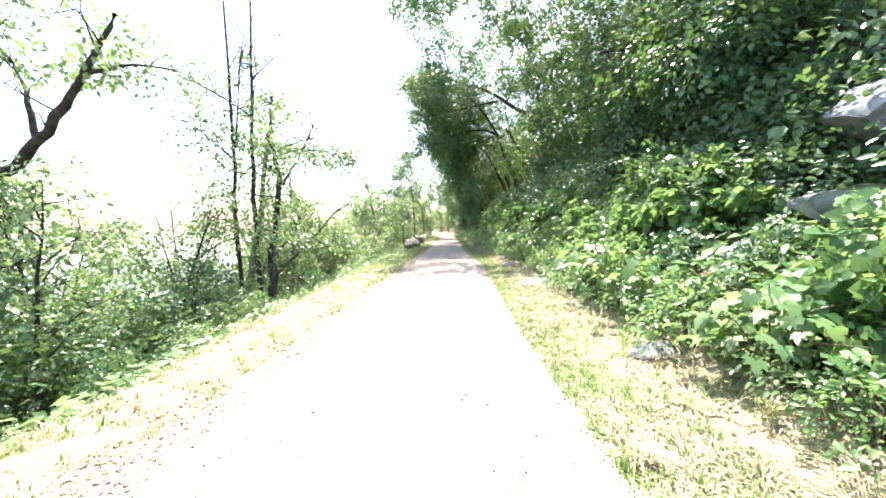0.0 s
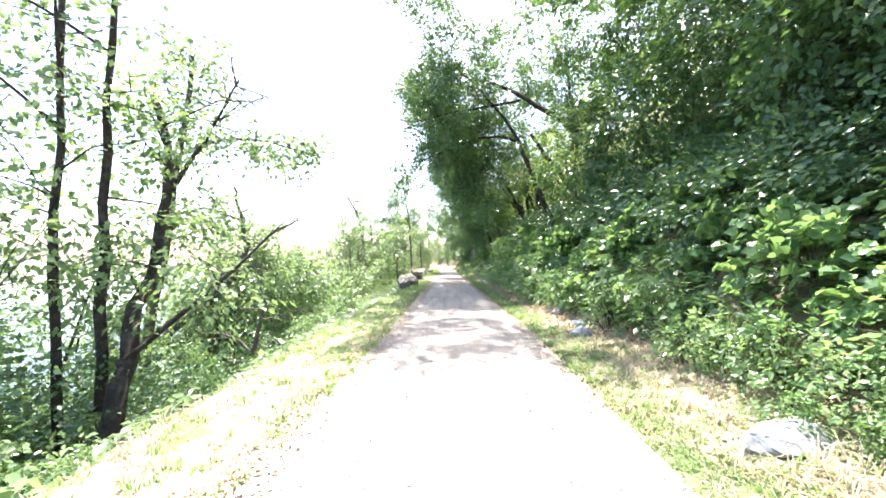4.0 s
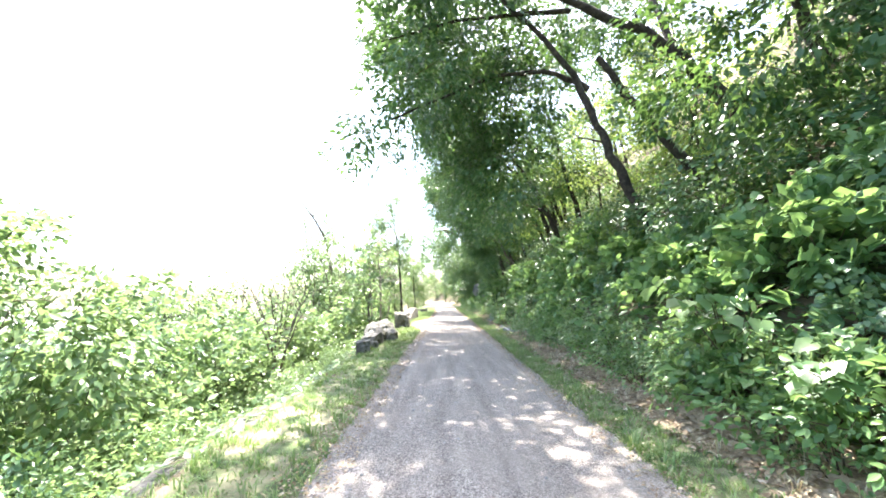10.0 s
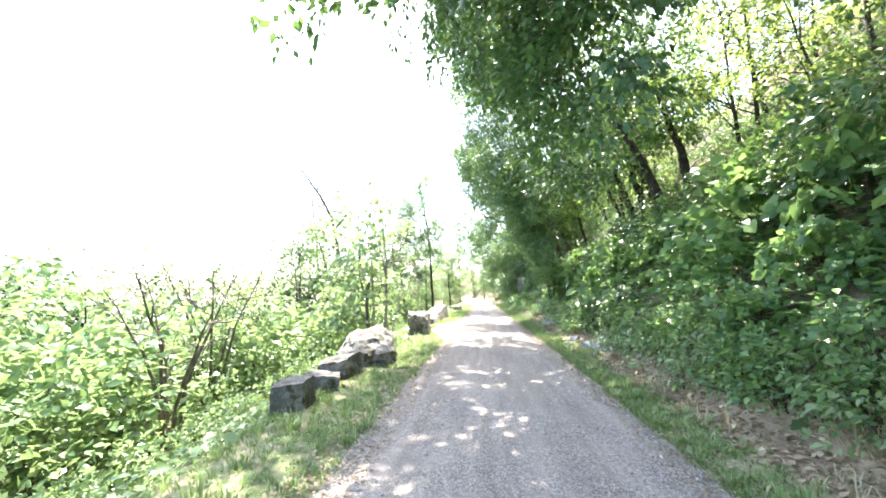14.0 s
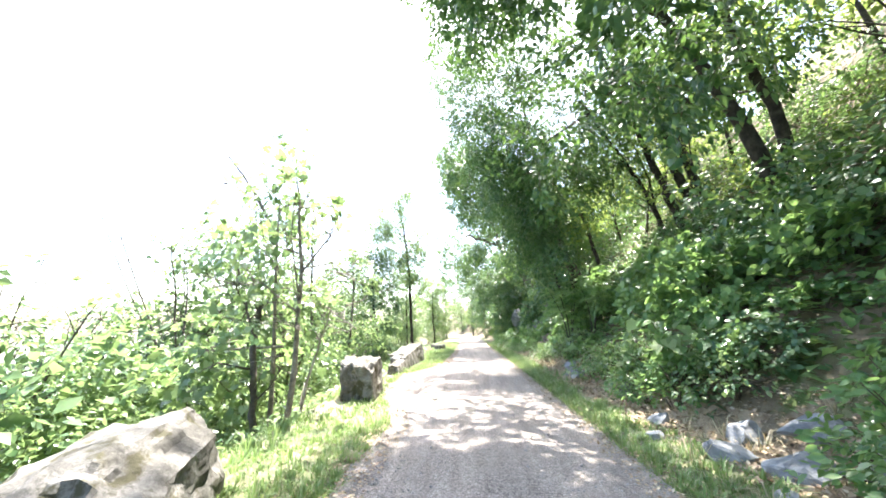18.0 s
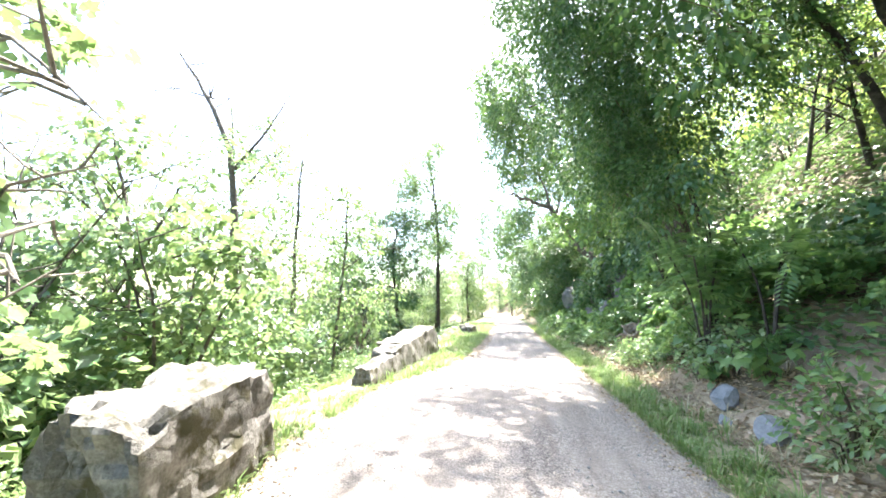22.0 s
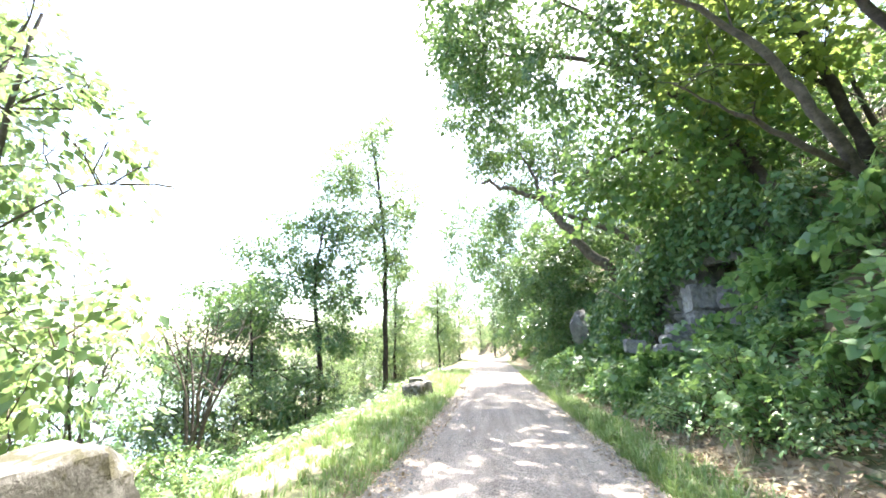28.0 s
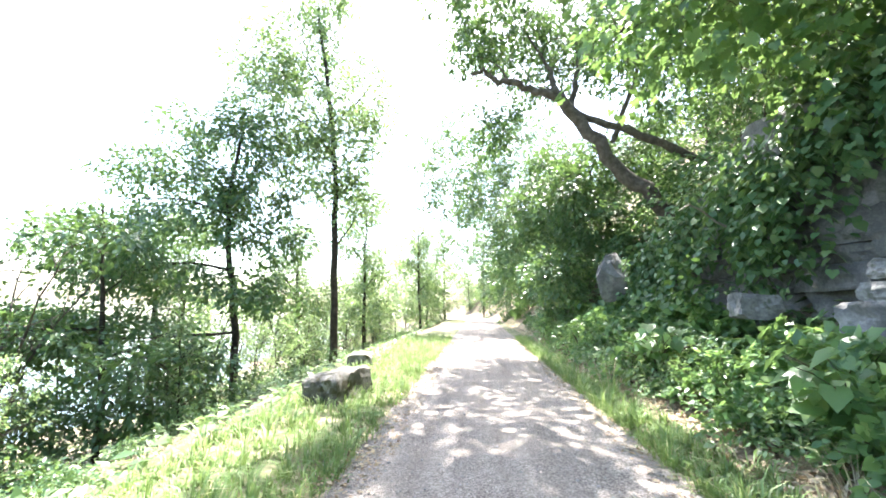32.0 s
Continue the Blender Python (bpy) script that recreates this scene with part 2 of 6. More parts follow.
l.new(noise_tex(n, l, 0.8, 4).outputs[0], wb.inputs["Height"])
l.new(wb.outputs[0], p.inputs["Normal"])
WATER = m


# ---- geometry helpers ----
rng = np.random.default_rng(7)


def mesh_of(name, verts, faces, mat, smooth=False):
    """A mesh from an array of points and an array of faces of one number of corners (or a list of such arrays)."""
    groups = faces if isinstance(faces, list) else [faces]
    groups = [np.asarray(g, dtype=np.int32) for g in groups if len(g)]
    me = bpy.data.meshes.new(name)
    verts = np.asarray(verts, dtype=np.float32)
    me.vertices.add(len(verts))
    me.vertices.foreach_set("co", verts.ravel())
    loops = np.concatenate([g.ravel() for g in groups])
    sizes = np.concatenate([np.full(len(g), g.shape[1], dtype=np.int32) for g in groups])
    starts = np.concatenate([[0], np.cumsum(sizes)[:-1]]).astype(np.int32)
    me.loops.add(len(loops))
    me.loops.foreach_set("vertex_index", loops)
    me.polygons.add(len(sizes))
    me.polygons.foreach_set("loop_start", starts)
    if smooth:
        me.polygons.foreach_set("use_smooth", np.ones(len(sizes), dtype=bool))
    me.materials.append(mat)
    me.update(calc_edges=True)
    me.validate()
    return me


def holder(name, place, label, category, group=""):
    ob = new(name)
    ob.location = place
    ob.empty_display_size = 0.2
    return tagged(ob, label, category, group)


def part(name, me, parent, label="", kind=""):
    ob = new(name, me)
    ob.parent = parent
    return tagged(ob, label, kind=kind)


def tube(pts, r0, r1, sides=7, wob=0.0, rings=0):
    """A tapering, slightly bent tube along points; returns points and quads."""
    pts = np.asarray(pts, float)
    if len(pts) > 2 or wob:
        t = np.linspace(0, 1, len(pts))
        n = rings or max(6, len(pts) * 3)
        ft = np.linspace(0, 1, n)
        # smooth curve through the points
        fine = np.stack([np.interp(ft, t, pts[:, i]) for i in range(3)], 1)
        for _ in range(0 if rings else 2):
            fine[1:-1] = 0.25 * fine[:-2] + 0.5 * fine[1:-1] + 0.25 * fine[2:]
        if wob:
            fine[1:-1] += rng.normal(0, wob, (n - 2, 3))
            bow = 0.016 * np.linalg.norm(pts[-1] - pts[0])
            seed = Vector(rng.uniform(0, 90, 3))
            fade = np.sin(np.pi * ft) ** 0.5
            fine += np.array([noise.noise_vector(seed + Vector((1.7 * q, 0, 0))) for q in ft]) * bow * fade[:, None]
        pts = fine
    n = len(pts)
    rad = np.linspace(r0, r1, n) * (1 + (rng.normal(0, 0.06, n) if sides > 4 else 0))
    d = np.gradient(pts, axis=0)
    d /= np.linalg.norm(d, axis=1, keepdims=True) + 1e-9
    ref = np.where(np.abs(d[:, 2:3]) > 0.9, np.array([[1.0, 0, 0]]), np.array([[0, 0, 1.0]]))
    a = np.cross(d, ref)
    a /= np.linalg.norm(a, axis=1, keepdims=True) + 1e-9
    b = np.cross(d, a)
    ang = np.linspace(0, 2 * np.pi, sides, endpoint=False)
    ring = (np.cos(ang)[None, :, None] * a[:, None, :] + np.sin(ang)[None, :, None] * b[:, None, :]) * rad[:, None, None]
    v = (pts[:, None, :] + ring).reshape(-1, 3)
    i = np.arange(n - 1)[:, None] * sides
    k = np.arange(sides)[None, :]
    k2 = (k + 1) % sides
    f = np.stack([i + k, i + k2, i + sides + k2, i + sides + k], -1).reshape(-1, 4)
    return v, f


def join(pieces):
    vs, fs, o = [], [], 0
    for v, f in pieces:
        vs.append(v)
        fs.append(np.asarray(f) + o)
        o += len(v)
    return np.concatenate(vs), np.concatenate(fs)


# leaf outlines: points (across, along, up) and triangles
KITE = (np.array([(0, 0, 0), (0.3, 0.45, 0.07), (0, 1, -0.06), (-0.3, 0.45, 0.07)]), np.array([(0, 1, 2), (0, 2, 3)]))
OVAL = (np.array([(0, 0, 0), (0.2, 0.2, 0.05), (0.27, 0.52, 0.05), (0, 1, -0.1), (-0.27, 0.52, 0.05), (-0.2, 0.2, 0.05)]), np.array([(0, 1, 2), (0, 2, 3), (0, 3, 4), (0, 4, 5)]))
NARROW = (np.array([(0, 0, 0), (0.15, 0.4, 0.04), (0, 1, -0.1), (-0.15, 0.4, 0.04)]), np.array([(0, 1, 2), (0, 2, 3)]))
LOBED = (np.array([(0, 0.28, -0.03), (0.05, 0, 0), (0.36, -0.06, 0.03), (0.5, 0.3, -0.05), (0.34, 0.42, 0.04), (0.42, 0.72, -0.05), (0.2, 0.68, 0.03), (0, 1.05, -0.1),
                   (-0.2, 0.68, 0.03), (-0.42, 0.72, -0.05), (-0.34, 0.42, 0.04), (-0.5, 0.3, -0.05), (-0.36, -0.06, 0.03), (-0.05, 0, 0)]),
         np.array([(0, i, i + 1) for i in range(1, 13)]))
HEART = (np.array([(0, 0.3, -0.04), (0.04, 0.02, 0), (0.36, 0.02, 0.03), (0.44, 0.4, 0.02), (0, 1.02, -0.12), (-0.44, 0.4, 0.02), (-0.36, 0.02, 0.03), (-0.04, 0.02, 0)]),
         np.array([(0, i, i + 1) for i in range(1, 7)]))


def unit(v):
    return v / (np.linalg.norm(v, axis=-1, keepdims=True) + 1e-9)


def leaves(pos, tip, nrm, size, shape):
    """One leaf of the outline at each place, pointing along tip and facing nrm."""
    t = unit(tip)
    x = unit(np.cross(t, nrm))
    n = np.cross(x, t)
    tv, tf = shape
    s = np.asarray(size)[:, None, None]
    v = pos[:, None, :] + s * (x[:, None, :] * tv[None, :, 0:1] + t[:, None, :] * tv[None, :, 1:2] + n[:, None, :] * tv[None, :, 2:3])
    f = tf[None] + (np.arange(len(pos)) * len(tv))[:, None, None]
    return v.reshape(-1, 3), f.reshape(-1, 3)


def spray(centres, outward, per, spread, size, shape, droop=0.35, up=0.7, face=(0, 0)):
    """Leaves in loose sprays round the centres."""
    k, n = len(centres), len(centres) * per
    d = unit(np.asarray(outward) * 0.7 + rng.normal(0, 0.5, (k, 3)) * [1, 1, 0.5] - [0, 0, 0.25 * droop])
    nrm = np.asarray(outward) * 0.35 + rng.normal(0, 0.28, (k, 3)) + [face[0], face[1], up]
    side = unit(np.cross(d, nrm))
    d, side, nrm = (np.repeat(q, per, 0) for q in (d, side, np.cross(side, d)))
    length = np.repeat(spread * rng.uniform(1.6, 3.4, k), per)
    u = rng.uniform(0, 1, n)
    w = rng.choice([-1.0, 1.0], n)
    wide = length * (0.12 + 0.3 * np.sin(np.pi * np.clip(u, 0.08, 0.95))) * rng.uniform(0, 1, n) * w
    p = np.repeat(centres, per, 0) + d * (length * (u - 0.4))[:, None] + side * wide[:, None] + nrm * rng.normal(0, 0.09, n)[:, None] * length[:, None]
    p[:, 2] -= droop * 0.5 * length * u ** 2
    tip = d * (0.35 + 0.5 * u)[:, None] + side * (w * rng.uniform(0.2, 0.9, n))[:, None] + rng.normal(0, 0.25, (n, 3))
    tip[:, 2] -= droop
    return leaves(p, tip, unit(nrm + rng.normal(0, 0.34, (n, 3))), size * rng.uniform(0.6, 1.25, n), shape)


def strands(tops, length, per, size, shape):
    """Hanging vine strands: leaves down a swaying line from each place."""
    k = len(tops)
    n = k * per
    u = np.tile(np.linspace(0, 1, per), k) + rng.uniform(-0.4, 0.4, n) / per
    L = np.repeat(length * rng.uniform(0.4, 1.0, k), per)
    sway = np.repeat(rng.normal(0, 0.12, (k, 2)), per, 0)
    p = np.repeat(tops, per, 0) + np.stack([sway[:, 0] * L * u, sway[:, 1] * L * u, -L * u], 1)
    out = rng.normal(0, 1, (n, 3)) * [1, 1, 0.3]
    p += unit(out) * rng.uniform(0.02, 0.16, n)[:, None] * (1.3 - 0.7 * u)[:, None]
    tip = unit(out) * 0.7 + [0, 0, -0.8]
    nrm = unit(out) * 0.8 + rng.normal(0, 0.3, (n, 3)) + [0, 0, 0.6]
    return leaves(p, tip, unit(nrm), size * rng.uniform(0.7, 1.3, n), shape)


def blob_points(c, r, n):
    """Places for sprays in a lumpy ellipsoid, denser towards its skin."""
    d = unit(rng.normal(0, 1, (n, 3)))
    rad = rng.uniform(0.25, 1.0, n) ** 0.6
    lump = np.array([1 + 0.35 * noise.noise(Vector(v * 2.3) + Vector(c)) for v in d])
    return np.asarray(c) + d * np.asarray(r) * (rad * lump)[:, None], unit(d / np.asarray(r) * np.mean(r))


def path_left(y):
    return np.interp(y, [-10, 2, 6, 14, 20, 25, 32.6, 34.4, 35.6, 38.6, 40.4, 42, 48, 80, 95, 130], [-2.3, -2.05, -1.93, -1.56, -1.43, -1.31, -1.12, -1.5, -1.88, -1.86, -1.3, -0.95, -0.75, -0.5, -1.4, -12])


def path_right(y):
    return np.interp(y, [-10, 2, 6, 14, 20, 25, 33, 41, 50, 80, 95, 130], [1.0, 1.12, 1.2, 1.6, 1.64, 1.68, 1.8, 1.9, 1.95, 2.2, 1.4, -8])


def brink(y):
    """Where the left verge ends and the slope falls away."""
    return np.interp(y, [-10, 2, 9, 14, 19, 24, 30, 36, 46, 52, 60, 80, 95, 130], [-3.0, -2.9, -2.95, -2.85, -2.65, -2.35, -2.5, -2.6, -2.05, -1.9, -2.0, -2.2, -3.2, -14])


def bank_foot(y):
    """Where the right verge ends and the bank rises."""
    return np.interp(y, [-10, 3, 8, 12, 16, 20, 27, 29.4, 30.2, 31.6, 32.6, 34, 40, 46, 52, 60, 80, 95, 130], [2.5, 2.42, 2.48, 2.7, 2.8, 2.52, 2.5, 2.6, 3.05, 3.15, 2.75, 2.75, 2.95, 2.95, 2.6, 2.6, 2.9, 2.3, -7])


def ground_z(x, y):
    x, y = np.asarray(x, float), np.asarray(y, float)
    L, R, B = path_left(y), path_right(y), brink(y)
    fall = np.interp(y, [0, 40, 54, 70, 90], [0.62, 0.62, 0.36, 0.4, 0.5])
    u = np.maximum(0, B - x)
    left = -fall * np.minimum(u, 14) - 0.22 * np.clip(u - 14, 0, 30) + 0.10 * np.minimum(u, 0.5)
    foot = bank_foot(y)
    climb = np.interp(y, [0, 6, 12, 20], [0.55, 0.6, 0.85, 1.0])
    w = np.maximum(0, x - foot)
    right = 0.14 * np.clip((x - R) / (foot - R), 0, 1) + climb * np.clip(w, 0, 18) + 0.35 * np.clip(w - 18, 0, 60)
    # below the cliff a gentle shelf, then a steep face
    shelf = 0.14 * np.clip((x - R) / (foot - R), 0, 1) + 0.32 * np.clip(w, 0, 2.5) + 2.9 * np.clip(w - 2.5, 0, 1.0) + 0.7 * np.clip(w - 3.5, 0, 15) + 0.35 * np.clip(w - 18.5, 0, 60)
    cliff = np.interp(y, [46, 49, 57, 60], [0, 1, 1, 0])
    right = right * (1 - cliff) + shelf * cliff
    rough = 0.16 * np.sin(x * 1.3 + y * 0.7) * np.sin(y * 0.9 - x * 0.5) + 0.22 * np.sin(x * 0.41 + 1.7) * np.sin(y * 0.37)
    off = np.clip(np.maximum(u - 0.4, w - 0.3) / 2.0, 0, 1)
    far = np.clip((np.abs(y - 30) - 70) / 120, 0, 1)
    return (left + right) * (1 - 0.6 * far * (x > 0)) + rough * off


# ---- ground and path ----
def axis(points):
    return np.concatenate([np.linspace(a, b, n, endpoint=False) for a, b, n in points] + [[points[-1][1]]])


def sheet(name, xs, ys, zf, mat, smooth=True):
    X, Y = np.meshgrid(xs, ys)
    v = np.stack([X, Y, zf(X, Y)], -1).reshape(-1, 3)
    nx, ny = len(xs), len(ys)
    i = (np.arange(ny - 1)[:, None] * nx + np.arange(nx - 1)[None, :]).reshape(-1)
    return mesh_of(name, v, np.stack([i, i + 1, i + nx + 1, i + nx], 1), mat, smooth)


gx = axis([(-2500, -300, 6), (-300, -60, 12), (-60, -18, 28), (-18, -4, 50), (-4, 5, 72), (5, 25, 50), (25, 80, 14), (80, 300, 6), (300, 2500, 6)])
gy = axis([(-2500, -200, 5), (-200, -12, 12), (-12, 70, 150), (70, 130, 34), (130, 400, 14), (400, 2500, 8)])
ground = new("ground", sheet("ground", gx, gy, ground_z, EARTH))
tagged(ground, "dark earth hillside with leaf mould and moss", "ground", kind="structure")

ys = axis([(-12, 60, 300), (60, 120, 60)])
wu = np.linspace(0, 1, 25)
wob = np.array([[0.10 * noise.noise((0.0, y * 0.9, 3.0)) + 0.05 * noise.noise((1.0, y * 4.0, 9.0)), 0.10 * noise.noise((5.0, y * 0.9, 3.0)) + 0.05 * noise.noise((7.0, y * 4.0, 9.0))] for y in ys])
PX = (path_left(ys) + wob[:, 0])[:, None] * (1 - wu) + (path_right(ys) + wob[:, 1])[:, None] * wu
PZ = 0.035 * (1 - (2 * wu - 1) ** 4)[None, :] - 0.014 * (np.exp(-((wu - 0.25) / 0.09) ** 2) + np.exp(-((wu - 0.74) / 0.09) ** 2))[None, :] + 0.004 + np.array([[0.008 * noise.noise((x * 2, y * 1.2, 0)) for x in row] for row, y in zip(PX, ys)])
v = np.stack([PX, np.repeat(ys[:, None], 25, 1), PZ], -1).reshape(-1, 3)
i = (np.arange(len(ys) - 1)[:, None] * 25 + np.arange(24)[None, :]).reshape(-1)
path = new("path", mesh_of("path", v, np.stack([i, i + 1, i + 26, i + 25], 1), GRAVEL, True))
for side, lo, hi in (("left", lambda y: brink(y) - 0.25, path_left), ("right", path_right, lambda y: bank_foot(y) + 0.25)):
    uu = np.linspace(0, 1, 9)
    VX = (lo(ys) - (0.12 if side == "right" else 0))[:, None] * (1 - uu) + (hi(ys) + (0.12 if side == "left" else 0))[:, None] * uu
    VY = np.repeat(ys[:, None], 9, 1)
    VZ = ground_z(VX, VY) + 0.004 + 0.012 * np.sin(np.pi * uu)[None, :]
    j = (np.arange(len(ys) - 1)[:, None] * 9 + np.arange(8)[None, :]).reshape(-1)
    verge = new("verge_" + side, mesh_of("verge", np.stack([VX, VY, VZ], -1).reshape(-1, 3), np.stack([j, j + 1, j + 10, j + 9], 1), VERGE, True))
    verge.data.materials.append(VERGE_DRY)
    verge.data.materials.append(VERGE_MOULD)
    kinds = []
    for i, p in enumerate(verge.data.polygons):
        c = p.center
        wander = 3.0 * noise.noise((c.x * 1.3, c.y * 0.5, 4.0)) + 1.5 * noise.noise((c.x * 5, c.y * 3, 8.0))
        kinds.append(1 if c.y + wander < (12.5 if side == "left" else 8.5) else 2 if side == "right" and i % 8 + 0.6 * wander > 3 else 1 if side == "left" and 33 < c.y < 46.5 and i % 8 + 0.5 * wander < 4 else 0)
    verge.data.polygons.foreach_set("material_index", np.array(kinds, dtype=np.int32))
    tagged(verge, "trodden verge of straw, soil and moss beside the path", "verge", kind="structure")
water = new("water", sheet("water", axis([(-2500, -300, 4), (-300, -34, 6)]), axis([(-2500, 2500, 12)]), lambda X, Y: X * 0 - 11.0, WATER))
tagged(water, "pale river far below reflecting the bright sky", "water", kind="structure")
tagged(path, "pale grey crushed gravel path with faint wheel tracks", "path", kind="structure")


# ---- trees ----
def skeleton_points(lines):
    out = []
    for pts, *_ in lines:
        pts = np.asarray(pts, float)
        t = np.linspace(0, 1, len(pts))
        ft = np.linspace(0.15, 1, 14)
        out.append(np.stack([np.interp(ft, t, pts[:, k]) for k in range(3)], 1))
    return np.concatenate(out)


def tree(name, label, base, trunks, limbs, blobs, leaf_mat, size=0.16, shape=KITE, per=34, spread=0.34, bark=None, category="tree", twig_every=2, droop=0.35, group="", bare=(), hang=(), twiggy=2):
    """base: foot; trunks and limbs: (points, radius at foot, radius at tip); blobs: (centre, radii, number of sprays)."""
    bark = bark or BARK
    base = np.asarray(base, float)
    ob = holder(name, base, label, category, group)
    for kind, lines in (("trunk", trunks), ("limb", limbs), ("bare_branch", bare)):
        for pts, r0, r1 in lines:
            v, f = tube(np.asarray(pts, float) - base, r0, r1, 9 if r0 > 0.07 else 6 if r0 > 0.03 else 4, r0 * 0.25, 0 if r0 > 0.03 else 5)
            part(kind, mesh_of(kind, v, f, bark, True), ob)
    fine = []
    for pts, r0, r1 in (*trunks, *limbs, *bare):
        pts = np.asarray(pts, float) - base
        for _ in range(twiggy):
            h = rng.uniform(0.35, 0.97)
            at = np.array([np.interp(h, np.linspace(0, 1, len(pts)), pts[:, i]) for i in range(3)])
            go = unit(rng.normal(0, 1, 3) * [1, 1, 0.4] + [0, 0, 0.55]) * rng.uniform(0.5, 1.5) * min(1.0, 0.5 + 5 * r0)
            bend = rng.normal(0, 0.13, 3) * np.linalg.norm(go)
            fine.append(tube([at, at + go * 0.5 + bend, at + go], 0.012 + 0.11 * r0, 0.005, 4, rings=5))
            for q in (0.45, 0.7, 0.9):
                p0 = at + go * q + bend * (2 - 2 * q if q > 0.5 else 2 * q)
                g2 = unit(go + rng.normal(0, 0.7, 3) * np.linalg.norm(go)) * np.linalg.norm(go) * rng.uniform(0.25, 0.5)
                fine.append(tube([p0, p0 + g2 * 0.55 + rng.normal(0, 0.03, 3), p0 + g2], 0.008 + 0.04 * r0, 0.004, 3, rings=4))
    if fine:
        v, f = join(fine)
        part("side_branch", mesh_of("side_branch", v, f, bark, True), ob, kind="stuff")
    sk = skeleton_points(list(trunks) + list(limbs)) - base
    twigs, crowns = [], []
    for c, r, n in blobs:
        p, o = blob_points(np.asarray(c, float) - base, r, n)
        if sk is not None:
            known = sk
            near = p[np.argsort([((sk - q) ** 2).sum(1).min() for q in p])][::twig_every]
            for q in near:
                k = known[np.argmin(((known - q) ** 2).sum(1))]
                L = np.linalg.norm(q - k)
                m = (k + q) / 2 + np.array([0, 0, 0.12 * L]) + rng.normal(0, 0.06 * L, 3)
                twigs.append(tube([k, m, q], 0.006 + 0.006 * L, 0.004, 3, rings=3))
                known = np.concatenate([known, [m, q]])
        crowns.append(spray(p, o, per, spread, size, shape, droop))
    for c, r, n, length in hang:
        p, o = blob_points(np.asarray(c, float) - base, r, n)
        crowns.append(strands(p, length, int(length * 26), size * 0.8, shape))
    if twigs:
        v, f = join(twigs)
        part("twig", mesh_of("twig", v, f, TWIG), ob, kind="stuff")
    if crowns:
        v, f = join(crowns)
        part("crown", mesh_of("crown", v, f, leaf_mat), ob, kind="stuff")
    return ob


def shrub(name, label, height, width, sprays, leaf_mat, size, shape, per, spread, category="shrub", group="", stems=7, low=0.1, face=(0, 0)):
    """A bush at the origin: stems from one foot, sprays of leaves over a lumpy dome."""
    ob = holder(name, (0, 0, 0), label, category, group)
    n = sprays
    a = rng.uniform(0, 2 * np.pi, n)
    el = np.arcsin(rng.uniform(-0.1, 1, n))
    rad = rng.uniform(0.35, 1, n) ** 0.5
    lump = np.array([1 + 0.4 * noise.noise((math.cos(q) * 1.7, math.sin(q) * 1.7, e * 2 + height)) for q, e in zip(a, el)])
    p = np.stack([np.cos(a) * np.cos(el) * width * rad * lump, np.sin(a) * np.cos(el) * width * rad * lump, low + (height - low) * np.maximum(0, np.sin(el)) * rad * lump], 1)
    o = unit(np.stack([np.cos(a) * np.cos(el), np.sin(a) * np.cos(el), np.sin(el) + 0.2], 1))
    tubes = []
    for q in p[:: max(1, n // (stems * 2))]:
        tubes.append(tube([(0, 0, -0.25), q * [0.35, 0.35, 0.55], q], 0.013, 0.004, 3, 0.01, 3))
    v, f = join(tubes)
    part("stem", mesh_of("stem", v, f, TWIG), ob, kind="stuff")
    part("foliage", mesh_of("foliage", *spray(p, o, per, spread, size, shape, face=face), leaf_mat), ob, kind="stuff")
    return ob


def sapling(name, label, height, leaf_mat, size, shape, sprays=120, per=26, width=1.3, spread=0.3, bark=None, group=""):
    """A slim young tree at the origin."""
    lean = rng.normal(0, 0.12 * height, 2)
    top = np.array([lean[0], lean[1], height])
    trunk = [(0, 0, -0.6), (lean[0] * 0.2, lean[1] * 0.3, height * 0.4), top]
    limbs = []
    for k in range(13):
        h = 0.12 + 0.8 * (k + rng.uniform(0, 1)) / 13
        at = np.array([lean[0] * h, lean[1] * h, height * h])
        a = rng.uniform(0, 2 * np.pi)
        L = width * (1.25 - h * 0.7)
        limbs.append(([at, at + [math.cos(a) * L * 0.5, math.sin(a) * L * 0.5, L * 0.4], at + [math.cos(a) * L, math.sin(a) * L, L * 0.55]], 0.028, 0.008))
    blobs = [(limb[0][2], (width * 0.62, width * 0.62, width * 0.42), max(4, sprays // 15)) for limb in limbs] + [(top, (width * 0.4, width * 0.4, width * 0.5), sprays // 8)]
    return tree(name, label, (0, 0, 0), [(trunk, 0.035 + 0.008 * height, 0.015)], limbs, blobs, leaf_mat, size, shape, per, spread, bark, "tree", 2, group=group)


def scatter(kinds, places, turn=180.0):
    """Copies of the kinds in turn at (x, y, scale); the first of each kind is placed itself."""
    used = set()
    for x, y, s in places:
        k = int(rng.integers(len(kinds)))
        z = float(ground_z(x, y))
        m = pose(x, y, z, float(rng.normal(0, 4)), float(rng.normal(0, 4)), float(rng.uniform(-turn, turn))) @ Matrix.Diagonal((s, s, s * float(rng.uniform(0.85, 1.15)), 1))
        if k in used:
            copy_thing(kinds[k], m)
        else:
            used.add(k)
            kinds[k].matrix_basis = m
    for k, ob in enumerate(kinds):
        if k not in used:
            for o in (*ob.children_recursive, ob):
                bpy.data.objects.remove(o)


